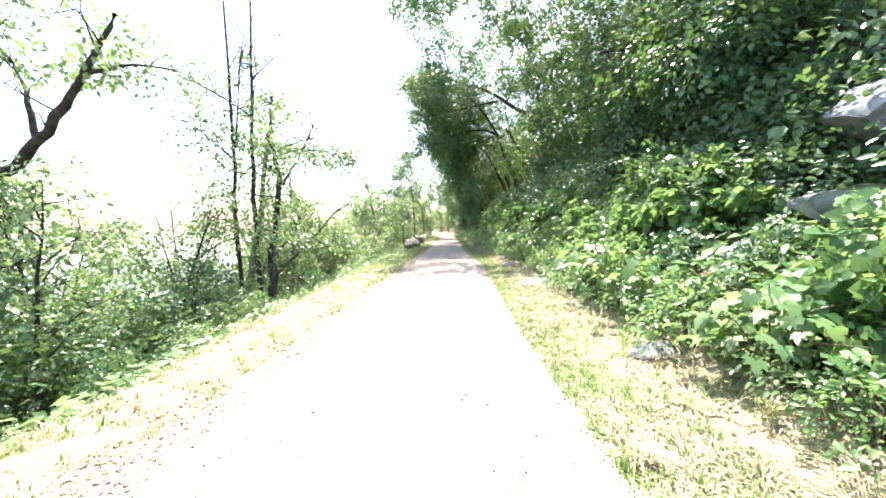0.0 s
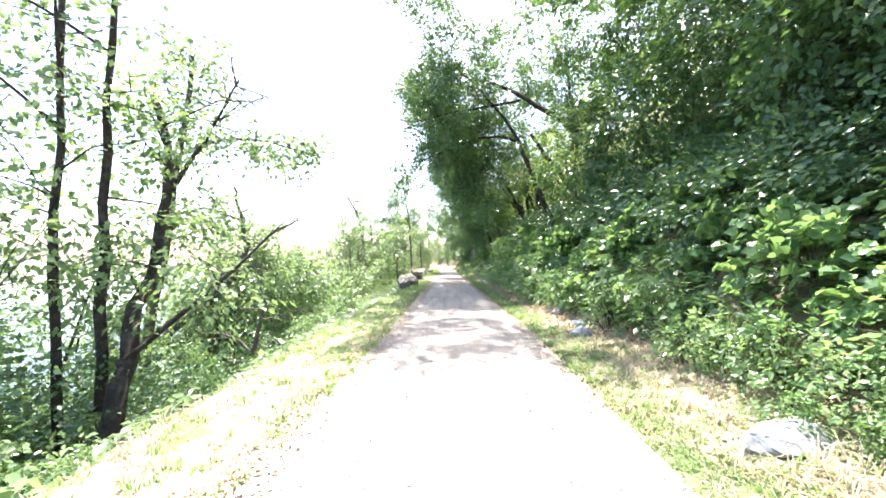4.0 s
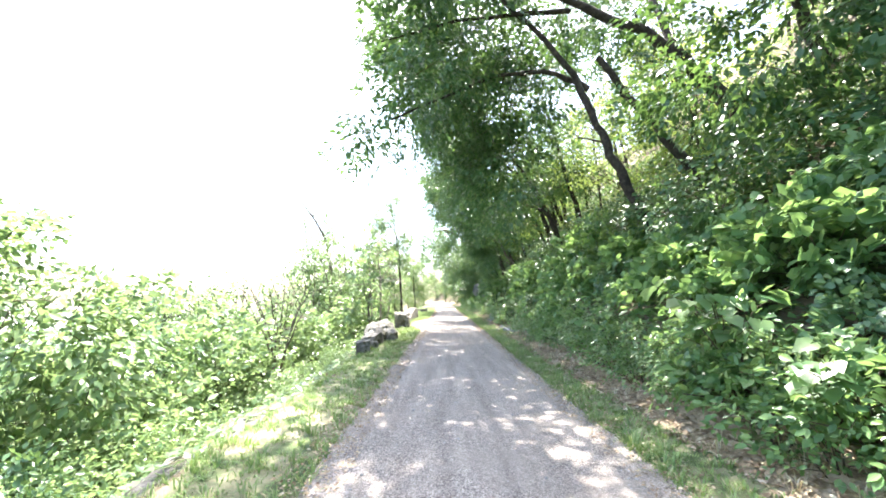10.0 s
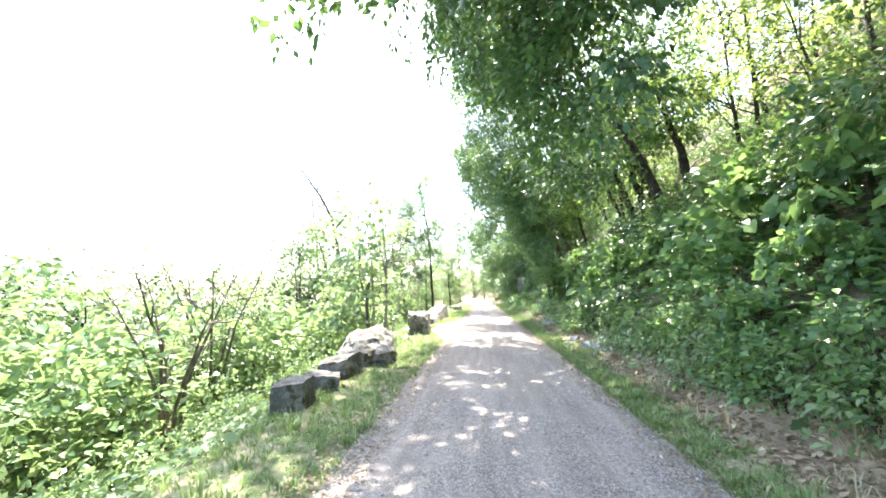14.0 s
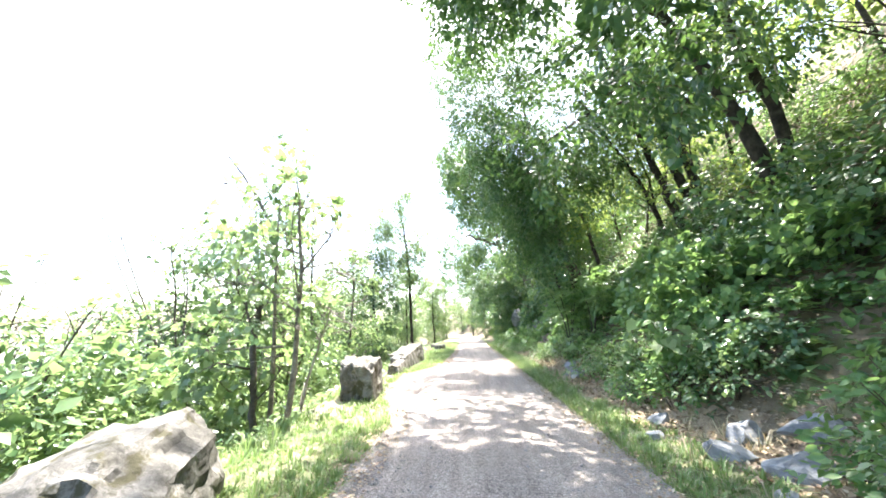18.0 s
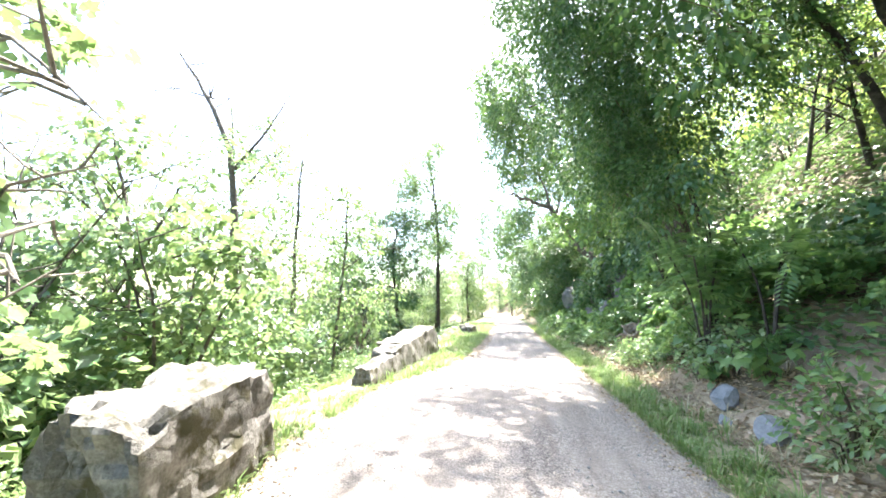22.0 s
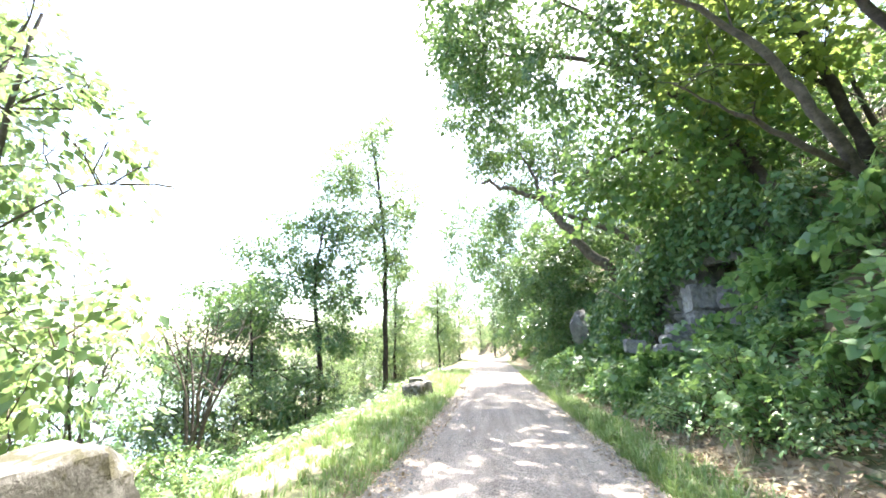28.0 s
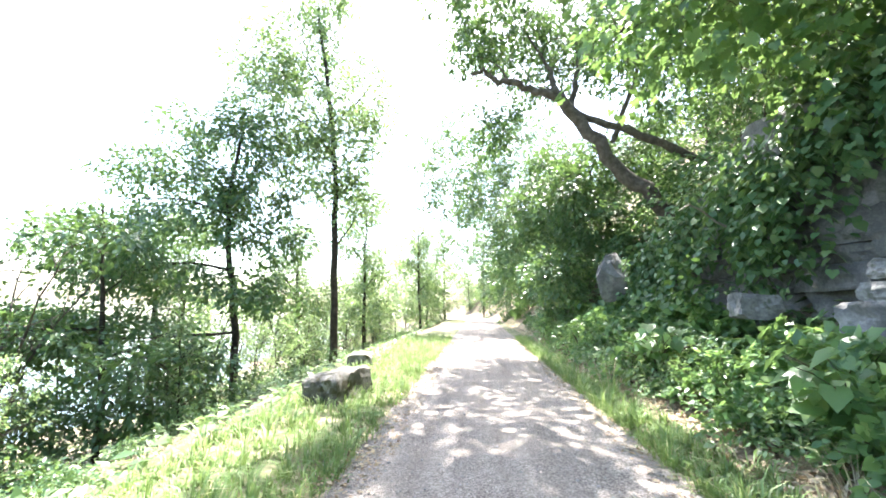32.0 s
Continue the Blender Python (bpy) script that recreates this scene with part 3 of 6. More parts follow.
def plant_to(kinds, places):
    """Copies of the kinds at (x, y, top): each is scaled so that its leaves reach the height top."""
    tops = []
    for ob in kinds:
        me = [c for c in ob.children if c.name.startswith(("crown", "foliage"))][0].data
        co = np.empty(len(me.vertices) * 3, dtype=np.float32)
        me.vertices.foreach_get("co", co)
        tops.append(float(np.percentile(co[2::3], 99.6)))
    used = set()
    for x, y, top in places:
        k = int(rng.integers(len(kinds)))
        z = float(ground_z(x, y))
        s = min(1.3, max(0.25, (top - z) / tops[k]))
        m = pose(x, y, z, float(rng.normal(0, 3)), float(rng.normal(0, 3)), float(rng.uniform(0, 360))) @ Matrix.Diagonal((s, s, s, 1))
        if k in used:
            copy_thing(kinds[k], m)
        else:
            used.add(k)
            kinds[k].matrix_basis = m


def slope_top(y):
    """How high the leaves on the falling side reach."""
    return np.interp(y, [0, 14, 18.5, 20, 22, 26, 31, 35, 38, 46, 52, 62, 80], [2.8, 2.9, 2.9, 2.0, 1.6, 1.7, 1.9, 2.5, 2.7, 2.3, 2.0, 2.2, 4.5])


# ---- stone ----
def rock_mesh(name, size, seed, mat, cuts=14, block=False, rough=0.06, detail=3, grid=15, chip=0.8):
    r = np.random.default_rng(seed)
    bm = bmesh.new()
    if block:
        bmesh.ops.create_cube(bm, size=2.0)
        bmesh.ops.subdivide_edges(bm, edges=bm.edges[:], cuts=grid, use_grid_fill=True)
    else:
        bmesh.ops.create_icosphere(bm, subdivisions=detail + (max(size) > 0.9), radius=1.25)
    v = np.array([w.co[:] for w in bm.verts])
    for k in range(cuts):
        if block:
            # a hewn block: faces a little out of true, corners and edges chipped off
            n = np.eye(3)[k % 3] * (1 if k % 2 else -1) + r.normal(0, 0.09, 3) if k < 6 else r.choice([-1.0, 1.0], 3) * r.uniform(0.4, 1, 3) * np.where(np.arange(3) == r.integers(3), r.choice([0.15, 1.0]), 1.0)
            n = unit(n)
            d = np.abs(n).sum() * (r.uniform(0.86, 0.93) if k < 6 else r.uniform(chip, 0.95))
        else:
            n = unit(r.normal(0, 1, 3))
            d = r.uniform(0.52, 0.9)
        over = np.maximum(0, v @ n - d)
        v -= over[:, None] * n
    off = Vector(r.uniform(0, 50, 3))
    for w, q in zip(bm.verts, v):
        k = noise.fractal(Vector(q) * 1.6 + off, 0.9, 2.1, 5)
        g = Vector(q * np.asarray(size))
        k2 = 0.6 - 2.2 * abs(noise.noise(g * 2.6 + off)) - 1.2 * abs(noise.noise(g * 6.5 + off))
        w.co = Vector(q * (1 + rough * 0.8 * k + rough * 0.55 * k2))
    for w in bm.verts:
        w.co.x, w.co.y, w.co.z = w.co.x * size[0] / 2, w.co.y * size[1] / 2, w.co.z * size[2] / 2
    bm.normal_update()
    for e in bm.edges:
        if len(e.link_faces) == 2 and e.calc_face_angle() > 0.3:
            e.smooth = False
    me = bpy.data.meshes.new(name)
    bm.to_mesh(me)
    bm.free()
    me.materials.append(mat)
    me.polygons.foreach_set("use_smooth", np.ones(len(me.polygons), dtype=bool))
    return me


def rock(name, label, place, size, seed, mat, rz=0.0, tilt=(0, 0), block=False, rough=0.06, category="rock", group="", cuts=14, chip=0.8):
    ob = new(name, rock_mesh(name, size, seed, mat, cuts, block, rough, chip=chip))
    ob.matrix_basis = pose(*place, tilt[0], tilt[1], rz)
    return tagged(ob, label, category, group)


# ---- stone blocks along the left verge ----
GS = dict(block=True, group="guard stones", category="stone block", rough=0.08)
rock("guard_stone", "low upright grey stone set in the grass verge", (-2.36, 26.4, 0.02), (0.38, 0.62, 0.64), 3, STONE, 8, (3, -4), **GS)
rock("guard_stone", "broken flat stone lying in dry leaves", (-2.46, 27.4, -0.04), (0.5, 0.8, 0.5), 4, STONE, 20, (-6, 8), **GS)
rock("guard_stone", "broken stone leaning on the larger boulder", (-2.4, 28.2, 0.02), (0.52, 0.7, 0.6), 6, STONE, -8, (8, -10), **GS)
rock("guard_boulder", "large grey boulder with a bright sloping top", (-2.38, 29.6, 0.12), (1.12, 1.65, 0.94), 5, STONE, 14, (6, -9), **{**GS, "category": "boulder", "rough": 0.12}, cuts=34, chip=0.66)
rock("guard_block", "upright hewn stone block with dark mossy sides", (-2.07, 35.0, 0.17), (0.7, 1.5, 1.12), 8, STONE, 4, (5, -5), **{**GS, "rough": 0.14}, cuts=26, chip=0.72)
wall = holder("stone_wall", (-2.3, 41.0, 0), "long low mossy stone wall rising away along the verge", "stone wall", "guard stones")
for k, (wx, wy, wz, sx, sy, sz, rx) in enumerate(((-2.0, 39.1, -0.12, 0.36, 1.5, 0.95, 4), (-2.08, 40.25, -0.05, 0.56, 1.2, 1.0, 4), (-2.1, 41.8, 0.06, 0.78, 2.45, 1.14, 5))):
    st = part("stone", rock_mesh("stone", (sx, sy, sz), 60 + k, STONE, 20, True, 0.09, chip=0.8), wall)
    st.matrix_basis = pose(wx + 2.3, wy - 41.0, wz, rx, -9, -4)
rock("guard_stone", "pale angular boulder in long grass", (-1.55, 51.3, 0.1), (0.55, 0.95, 0.5), 15, STONE, -12, (0, -8), **GS, cuts=16)
rock("guard_stone", "small grey stone in the grass verge", (-2.1, 54.2, 0.05), (0.5, 0.8, 0.4), 16, STONE, 10, **GS, cuts=16)
for k, (wx, wy) in enumerate(((-2.85, 16.9), (-2.72, 19.2), (-2.62, 20.5), (-2.52, 21.7))):
    rock("edging_stone", "flat grey stone half sunk along the slope's brink", (wx - 0.06, wy, -0.15), (0.34, 1.0, 0.26), 70 + k, STONE, float(rng.uniform(-4, 14)), (0, -10), block=True, group="edging stones", category="stone block", rough=0.1)

# ---- rocks at the foot of the right bank ----
for place, size, seed, rz in (((2.25, 4.05, 0.02), (0.8, 0.45, 0.22), 21, 10), ((2.35, 9.15, 0.1), (0.95, 0.5, 0.26), 22, 30), ((3.0, 8.7, 0.3), (0.85, 0.55, 0.4), 23, 15), ((3.1, 11.1, 0.34), (0.55, 0.42, 0.34), 38, 20), ((2.72, 7.8, 0.14), (0.62, 0.45, 0.26), 39, -20), ((3.2, 7.5, 0.2), (0.85, 0.6, 0.36), 57, 12),
                              ((2.68, 14.6, 0.13), (0.6, 0.4, 0.26), 24, 10), ((2.32, 13.6, 0.1), (0.42, 0.36, 0.3), 25, 30), ((2.68, 16.3, 0.17), (0.38, 0.34, 0.34), 26, 60),
                              ((2.95, 27.7, 0.22), (0.35, 0.3, 0.3), 27, 0), ((2.2, 32.0, 0.08), (0.26, 0.22, 0.2), 28, 20), ((2.52, 31.2, 0.12), (0.55, 0.42, 0.34), 29, -20), ((3.3, 31.05, 0.26), (1.05, 0.5, 0.42), 35, 4), ((2.78, 30.65, 0.14), (0.68, 0.42, 0.32), 36, -12), ((3.15, 30.3, 0.2), (0.6, 0.45, 0.34), 37, 24),
                              ((2.98, 31.62, 0.2), (0.5, 0.4, 0.42), 47, 40), ((2.5, 32.5, 0.1), (0.36, 0.3, 0.28), 48, 10), ((2.35, 30.3, 0.08), (0.24, 0.2, 0.16), 49, 50),
                              ((2.85, 34.3, 0.25), (0.45, 0.35, 0.4), 31, 40), ((2.9, 38.2, 0.3), (0.36, 0.32, 0.46), 32, 0), ((2.62, 37.7, 0.12), (0.26, 0.2, 0.16), 33, 70), ((2.78, 37.1, 0.18), (0.52, 0.42, 0.32), 34, 10)):
    place = (place[0], place[1], max(place[2], float(ground_z(place[0], place[1])) + 0.15 * size[2]))
    rock("bank_rock", "bluish grey angular rock lying at the foot of the bank", place, size, seed, STONE_BLUE, rz, group="rocks below the bank", rough=0.12, cuts=20)
for place, size, seed in (((4.9, 4.6, 1.75), (1.3, 1.0, 0.7), 41), ((4.2, 5.3, 1.15), (0.75, 0.6, 0.6), 42), ((6.2, 5.5, 3.1), (1.6, 1.5, 1.1), 43), ((5.2, 6.4, 2.15), (1.2, 0.9, 0.55), 44), ((4.5, 4.3, 1.2), (1.0, 0.8, 0.5), 45), ((5.6, 7.0, 2.5), (1.3, 0.8, 0.5), 46)):
    rock("outcrop_rock", "large grey sunlit rock jutting from the bank", place, size, seed, STONE_BLUE, seed * 7, group="outcrop rocks", category="boulder", rough=0.12, cuts=20)
rock("rock_face", "pale weathered rock jutting out under dry grass", (3.85, 56.3, 2.05), (1.0, 0.9, 1.7), 59, CLIFF, 10, category="rock", rough=0.13, cuts=22)
cliff = holder("rock_face", (5.2, 53.0, 1.0), "dark layered rock face half hidden by vines", "rock")
cr = np.random.default_rng(11)
cz = 0.75
while cz < 4.2:
    ch = float(cr.uniform(0.28, 0.6))
    cy = 48.5 + float(cr.uniform(0, 0.6))
    while cy < 58.2:
        cl = float(cr.uniform(0.5, 1.5))
        niche = 49.8 < cy + cl / 2 < 51.3 and cz < 2.9
        cx = float(np.interp(cy + cl / 2, [47.8, 50, 53, 56, 58.5], [5.9, 5.2, 5.0, 4.75, 4.65])) + float(cr.normal(0, 0.09)) + (0.3 if niche else 0.35) - (0.32 if cz > 3.35 else 0)
        if cr.random() > 0.05 and cz < np.interp(cy + cl / 2, [48, 51, 54, 56, 58], [4.0, 3.7, 3.2, 2.4, 1.9]):
            bl = part("block", rock_mesh("block", (1.1, cl * 1.12, ch * 1.18), int(cr.integers(9999)), CLIFF, 12, True, 0.11, grid=6), cliff)
            bl.matrix_basis = pose(cx + 0.2 - 5.2, cy + cl / 2 - 53.0, cz + ch / 2 - 1.0, float(cr.normal(0, 2)), float(cr.normal(-3, 3)), float(cr.normal(8, 6)))
        cy += cl
    cz += ch
for place, size, seed in (((5.0, 49.95, 2.39), (0.56, 0.56, 0.58), 51), ((4.97, 49.97, 2.03), (0.45, 0.5, 0.22), 52), ((5.09, 49.95, 1.66), (0.76, 0.62, 0.6), 53), ((4.56, 50.0, 1.72), (0.54, 0.5, 0.2), 55), ((4.45, 49.95, 1.5), (0.6, 0.5, 0.22), 56), ((4.1, 51.6, 1.35), (0.5, 0.4, 0.36), 60), ((5.5, 50.0, 1.3), (0.9, 0.7, 0.6), 61), ((5.75, 49.6, 2.0), (0.8, 0.7, 0.8), 64), ((4.6, 50.1, 1.15), (1.0, 0.7, 0.5), 66)):
    rock("cliff_rock", "grey jointed block of the overgrown cliff", place, size, seed, CLIFF, seed * 3 % 25 - 12, (seed % 5 - 2, seed % 7 - 3), block=True, group="cliff rocks", category="rock", rough=0.1)
for place, size, seed in (((4.6, 27.6, 1.5), (0.8, 0.7, 0.45), 81), ((5.1, 28.4, 1.9), (0.9, 0.8, 0.5), 82), ((4.3, 28.6, 1.1), (0.6, 0.5, 0.35), 83), ((4.2, 40.6, 2.2), (0.9, 0.8, 0.6), 84)):
    rock("bank_ledge", "dark rock ledge half hidden by leaves on the bank", place, size, seed, CLIFF, seed * 7, group="ledges on the bank", rough=0.09)

# ---- trees over the right bank ----
tree("overhanging_tree", "large dark green tree leaning from the bank over the path", (8.6, 25.4, 5.6),
     [([(8.7, 25.4, 5.3), (7.4, 25.3, 7.0), (6.2, 25.2, 8.2), (3.6, 25.8, 10.2), (0.5, 26.3, 11.4)], 0.24, 0.06), ([(5.7, 25.5, 2.6), (5.1, 25.4, 3.64), (4.61, 25.4, 4.77), (4.32, 25.4, 5.44), (3.91, 25.4, 6.57), (3.0, 25.6, 8.6), (1.6, 26.0, 10.4)], 0.17, 0.06), ([(7.3, 25.1, 2.9), (6.67, 25.0, 3.87), (6.24, 25.0, 4.89), (5.23, 25.0, 6.19), (4.0, 25.0, 7.8)], 0.17, 0.08), ([(9.6, 24.4, 6.6), (8.6, 24.4, 9.5), (7.6, 24.6, 13.0)], 0.18, 0.06)],
     [([(4.0, 25.7, 7.3), (3.0, 25.8, 8.0), (1.4, 26.0, 8.0), (-1.6, 26.1, 6.6)], 0.09, 0.025), ([(3.6, 25.8, 9.8), (1.0, 25.0, 9.0), (-1.8, 25.2, 8.4)], 0.08, 0.02), ([(6.2, 25.2, 8.2), (6.4, 26.6, 11.2), (5.8, 27.4, 14.0)], 0.12, 0.03)],
     # first two blobs hang mostly above the view, added to shade the path
     [((-0.4, 21.0, 14.8), (2.4, 2.2, 1.5), 130), ((-1.6, 25.6, 16.0), (2.2, 3.0, 1.5), 110), ((-1.4, 30.6, 12.3), (1.8, 2.6, 1.2), 130), ((-2.2, 33.4, 13.8), (1.5, 2.2, 1.0), 90), ((0.4, 26.0, 12.4), (2.4, 3.0, 1.9), 150), ((0.6, 29.8, 11.4), (2.2, 1.8, 1.1), 70), ((6.6, 31.0, 13.4), (2.6, 2.2, 1.3), 120), ((-0.6, 23.6, 9.6), (1.4, 1.8, 1.3), 60), ((-0.8, 26.0, 8.0), (1.7, 2.6, 1.7), 90), ((0.6, 26.6, 9.8), (2.6, 3.2, 2.2), 209), ((-2.2, 25.8, 5.7), (0.8, 1.2, 0.8), 16), ((2.4, 28.2, 8.4), (2.2, 2.6, 2.2), 165), ((4.6, 29.2, 12.6), (4.2, 3.4, 3.0), 165), ((1.8, 28.5, 5.6), (1.4, 2.2, 1.8), 88), ((7.6, 29.4, 9.9), (2.4, 2.5, 2.0), 49)],
     LEAF_DARK, 0.17, hang=[((-0.4, 29.4, 8.4), (1.4, 1.6, 0.9), 46, 2.4), ((1.4, 29.6, 7.4), (1.2, 1.6, 1.0), 46, 2.8), ((0.2, 26.2, 8.4), (1.6, 1.6, 0.8), 30, 1.8)])
tree("bank_tree", "dark green tree on the bank draped over the path", (6.0, 34.2, 3.4),
     [([(6.0, 34.2, 3.0), (5.2, 34.0, 5.6), (3.6, 33.8, 8.2), (1.6, 33.6, 10.0)], 0.17, 0.05), ([(7.4, 35.4, 4.6), (6.6, 35.4, 8.0), (5.6, 35.4, 12.0)], 0.16, 0.05), ([(7.2, 39.5, 4.0), (6.7, 39.5, 5.7), (6.0, 39.5, 7.9), (5.5, 39.5, 9.5), (4.6, 39.5, 12.2)], 0.15, 0.06), ([(8.4, 39.8, 4.7), (7.75, 39.5, 6.1), (7.1, 39.5, 7.75), (6.35, 39.5, 9.1), (5.9, 39.3, 11.7)], 0.14, 0.06), ([(6.8, 40.0, 4.0), (6.2, 40.0, 6.1), (5.1, 40.0, 7.9), (4.3, 40.0, 9.5)], 0.09, 0.04)],
     [([(4.4, 33.9, 7.0), (2.4, 33.2, 8.0), (0.0, 33.0, 7.6)], 0.07, 0.02), ([(5.2, 34.0, 5.6), (3.4, 35.0, 6.4), (2.0, 36.4, 6.0)], 0.07, 0.02)],
     [((0.0, 34.4, 11.6), (1.8, 2.8, 1.6), 140), ((0.2, 37.0, 11.0), (1.7, 2.6, 1.5), 140), ((-0.6, 36.4, 13.4), (1.8, 2.6, 1.2), 110), ((0.9, 33.4, 9.3), (1.8, 2.6, 1.7), 130), ((2.6, 34.0, 10.6), (2.8, 3.2, 2.4), 110), ((2.4, 36.4, 6.6), (1.5, 2.6, 2.4), 75), ((5.4, 35.4, 12.5), (3.4, 3.4, 3.0), 60), ((3.0, 32.2, 5.6), (1.3, 2.0, 1.6), 77), ((6.8, 36.4, 8.0), (1.8, 2.0, 1.4), 110), ((5.2, 36.2, 9.6), (1.8, 2.0, 1.3), 50), ((5.6, 34.0, 8.4), (1.8, 2.4, 2.0), 49)],
     LEAF_DARK, 0.155, OVAL)
tree("vine_draped_tree", "tree smothered by hanging green vines beside the path", (4.6, 42.5, 2.2),
     [([(4.5, 44.2, 2.2), (4.25, 44.0, 2.7), (3.95, 44.0, 3.4), (3.75, 44.0, 4.4), (3.3, 44.0, 5.0), (2.4, 44.1, 5.3)], 0.075, 0.02), ([(4.6, 42.5, 1.8), (4.0, 42.6, 5.0), (3.2, 43.0, 8.5), (2.8, 43.4, 11.5)], 0.16, 0.05), ([(7.6, 39.6, 4.8), (6.9, 39.8, 8.5), (6.0, 40.4, 12.0)], 0.17, 0.06), ([(8.4, 40.6, 5.6), (7.9, 40.9, 9.5), (7.4, 41.4, 13.0)], 0.15, 0.05)],
     [([(3.6, 42.8, 7.0), (2.0, 43.4, 7.8), (0.6, 43.8, 7.4)], 0.06, 0.02)],
     [((2.2, 43.2, 9.4), (2.0, 2.6, 2.6), 105), ((2.5, 40.8, 5.4), (1.2, 1.6, 2.6), 150), ((3.4, 40.4, 6.8), (1.4, 1.8, 1.6), 100), ((4.8, 38.8, 8.6), (1.8, 2.0, 1.4), 70), ((4.7, 40.6, 6.9), (1.4, 1.6, 1.2), 90), ((5.9, 41.2, 7.7), (1.5, 1.6, 1.4), 90), ((6.2, 39.6, 9.8), (2.0, 2.0, 1.6), 120), ((3.4, 44.6, 12.0), (2.6, 3.0, 2.4), 30), ((3.1, 40.4, 4.0), (0.9, 1.6, 1.3), 85), ((6.6, 41.0, 12.4), (3.4, 3.4, 2.6), 50), ((4.6, 40.0, 8.4), (1.6, 2.2, 1.8), 60), ((1.6, 40.3, 7.9), (1.3, 1.8, 1.1), 110), ((1.5, 41.2, 10.6), (1.4, 1.8, 1.6), 110), ((0.1, 42.6, 10.9), (1.4, 2.6, 1.1), 120), ((-0.6, 43.6, 13.4), (1.5, 2.4, 1.0), 90), ((2.8, 40.6, 11.8), (1.8, 1.8, 1.4), 110)],
     LEAF_DARK, 0.1, OVAL, per=50, hang=[((1.3, 40.2, 7.6), (1.2, 1.5, 0.9), 70, 3.2), ((2.0, 41.0, 6.2), (0.9, 1.6, 1.0), 60, 3.0), ((2.6, 40.9, 6.4), (0.9, 1.2, 1.2), 60, 3.2), ((1.2, 41.2, 9.0), (1.3, 1.6, 0.8), 50, 2.6)])
tree("leaning_tree", "tree on the rocky bank with arching limbs and dense leaves", (9.0, 50.6, 6.2),
     [([(7.2, 47.4, 3.2), (5.6, 46.6, 4.1), (5.1, 46.5, 5.1), (4.7, 46.5, 6.0), (3.8, 46.5, 7.1), (2.2, 46.6, 7.8)], 0.11, 0.03), ([(6.9, 47.2, 3.6), (5.1, 46.5, 4.15), (4.4, 46.5, 4.7), (3.95, 46.5, 4.9), (3.2, 46.4, 5.4)], 0.065, 0.012), ([(6.6, 48.6, 3.8), (5.6, 49.6, 7.0), (3.6, 50.4, 9.4), (1.0, 51.4, 10.4)], 0.15, 0.04)],
     [([(4.6, 50.0, 8.4), (3.0, 49.0, 9.4), (1.4, 48.4, 9.6)], 0.07, 0.02), ([(5.8, 49.4, 6.6), (6.4, 50.4, 9.4), (6.8, 51.0, 12.0)], 0.09, 0.03)],
     [((3.4, 47.6, 10.6), (2.4, 2.4, 1.8), 60), ((5.6, 48.4, 9.6), (2.0, 2.0, 1.5), 24), ((-0.2, 50.4, 11.8), (1.7, 2.4, 1.5), 110), ((-0.6, 54.2, 12.6), (1.4, 2.4, 1.0), 110), ((0.2, 55.6, 11.6), (1.9, 2.2, 1.8), 110), ((0.6, 52.4, 11.0), (1.9, 2.6, 2.4), 130), ((2.8, 50.4, 9.4), (2.2, 3.0, 2.0), 170), ((4.4, 48.6, 8.2), (2.0, 2.6, 1.3), 50), ((5.4, 50.4, 7.4), (1.7, 1.6, 1.2), 40), ((7.4, 51.4, 8.4), (2.0, 2.0, 1.6), 80), ((4.6, 53.6, 8.0), (1.7, 2.0, 1.3), 60), ((6.6, 50.2, 5.6), (1.2, 1.0, 0.6), 20)],
     LEAF_MID, 0.17, OVAL, bark=BARK_WARM)
tree("sunlit_maple", "maple on the bank with glowing yellow-green leaves", (7.4, 48.0, 4.6),
     [([(7.4, 48.0, 4.2), (6.9, 47.9, 6.0), (6.2, 47.8, 8.0), (5.6, 48.0, 9.6)], 0.13, 0.04)],
     [([(6.9, 47.9, 6.2), (5.8, 47.8, 6.9), (4.8, 48.0, 7.2)], 0.05, 0.015), ([(6.4, 47.8, 7.4), (5.2, 48.6, 8.4), (4.2, 49.2, 8.8)], 0.05, 0.015)],
     [((6.2, 47.8, 7.4), (1.7, 1.5, 1.1), 70), ((4.9, 48.6, 8.2), (1.5, 1.5, 1.0), 60), ((5.0, 47.8, 6.4), (1.2, 1.2, 0.8), 45), ((6.6, 49.0, 9.6), (1.8, 1.8, 1.2), 70)],
     LEAF_SUN, 0.15, LOBED, per=16, spread=0.36)
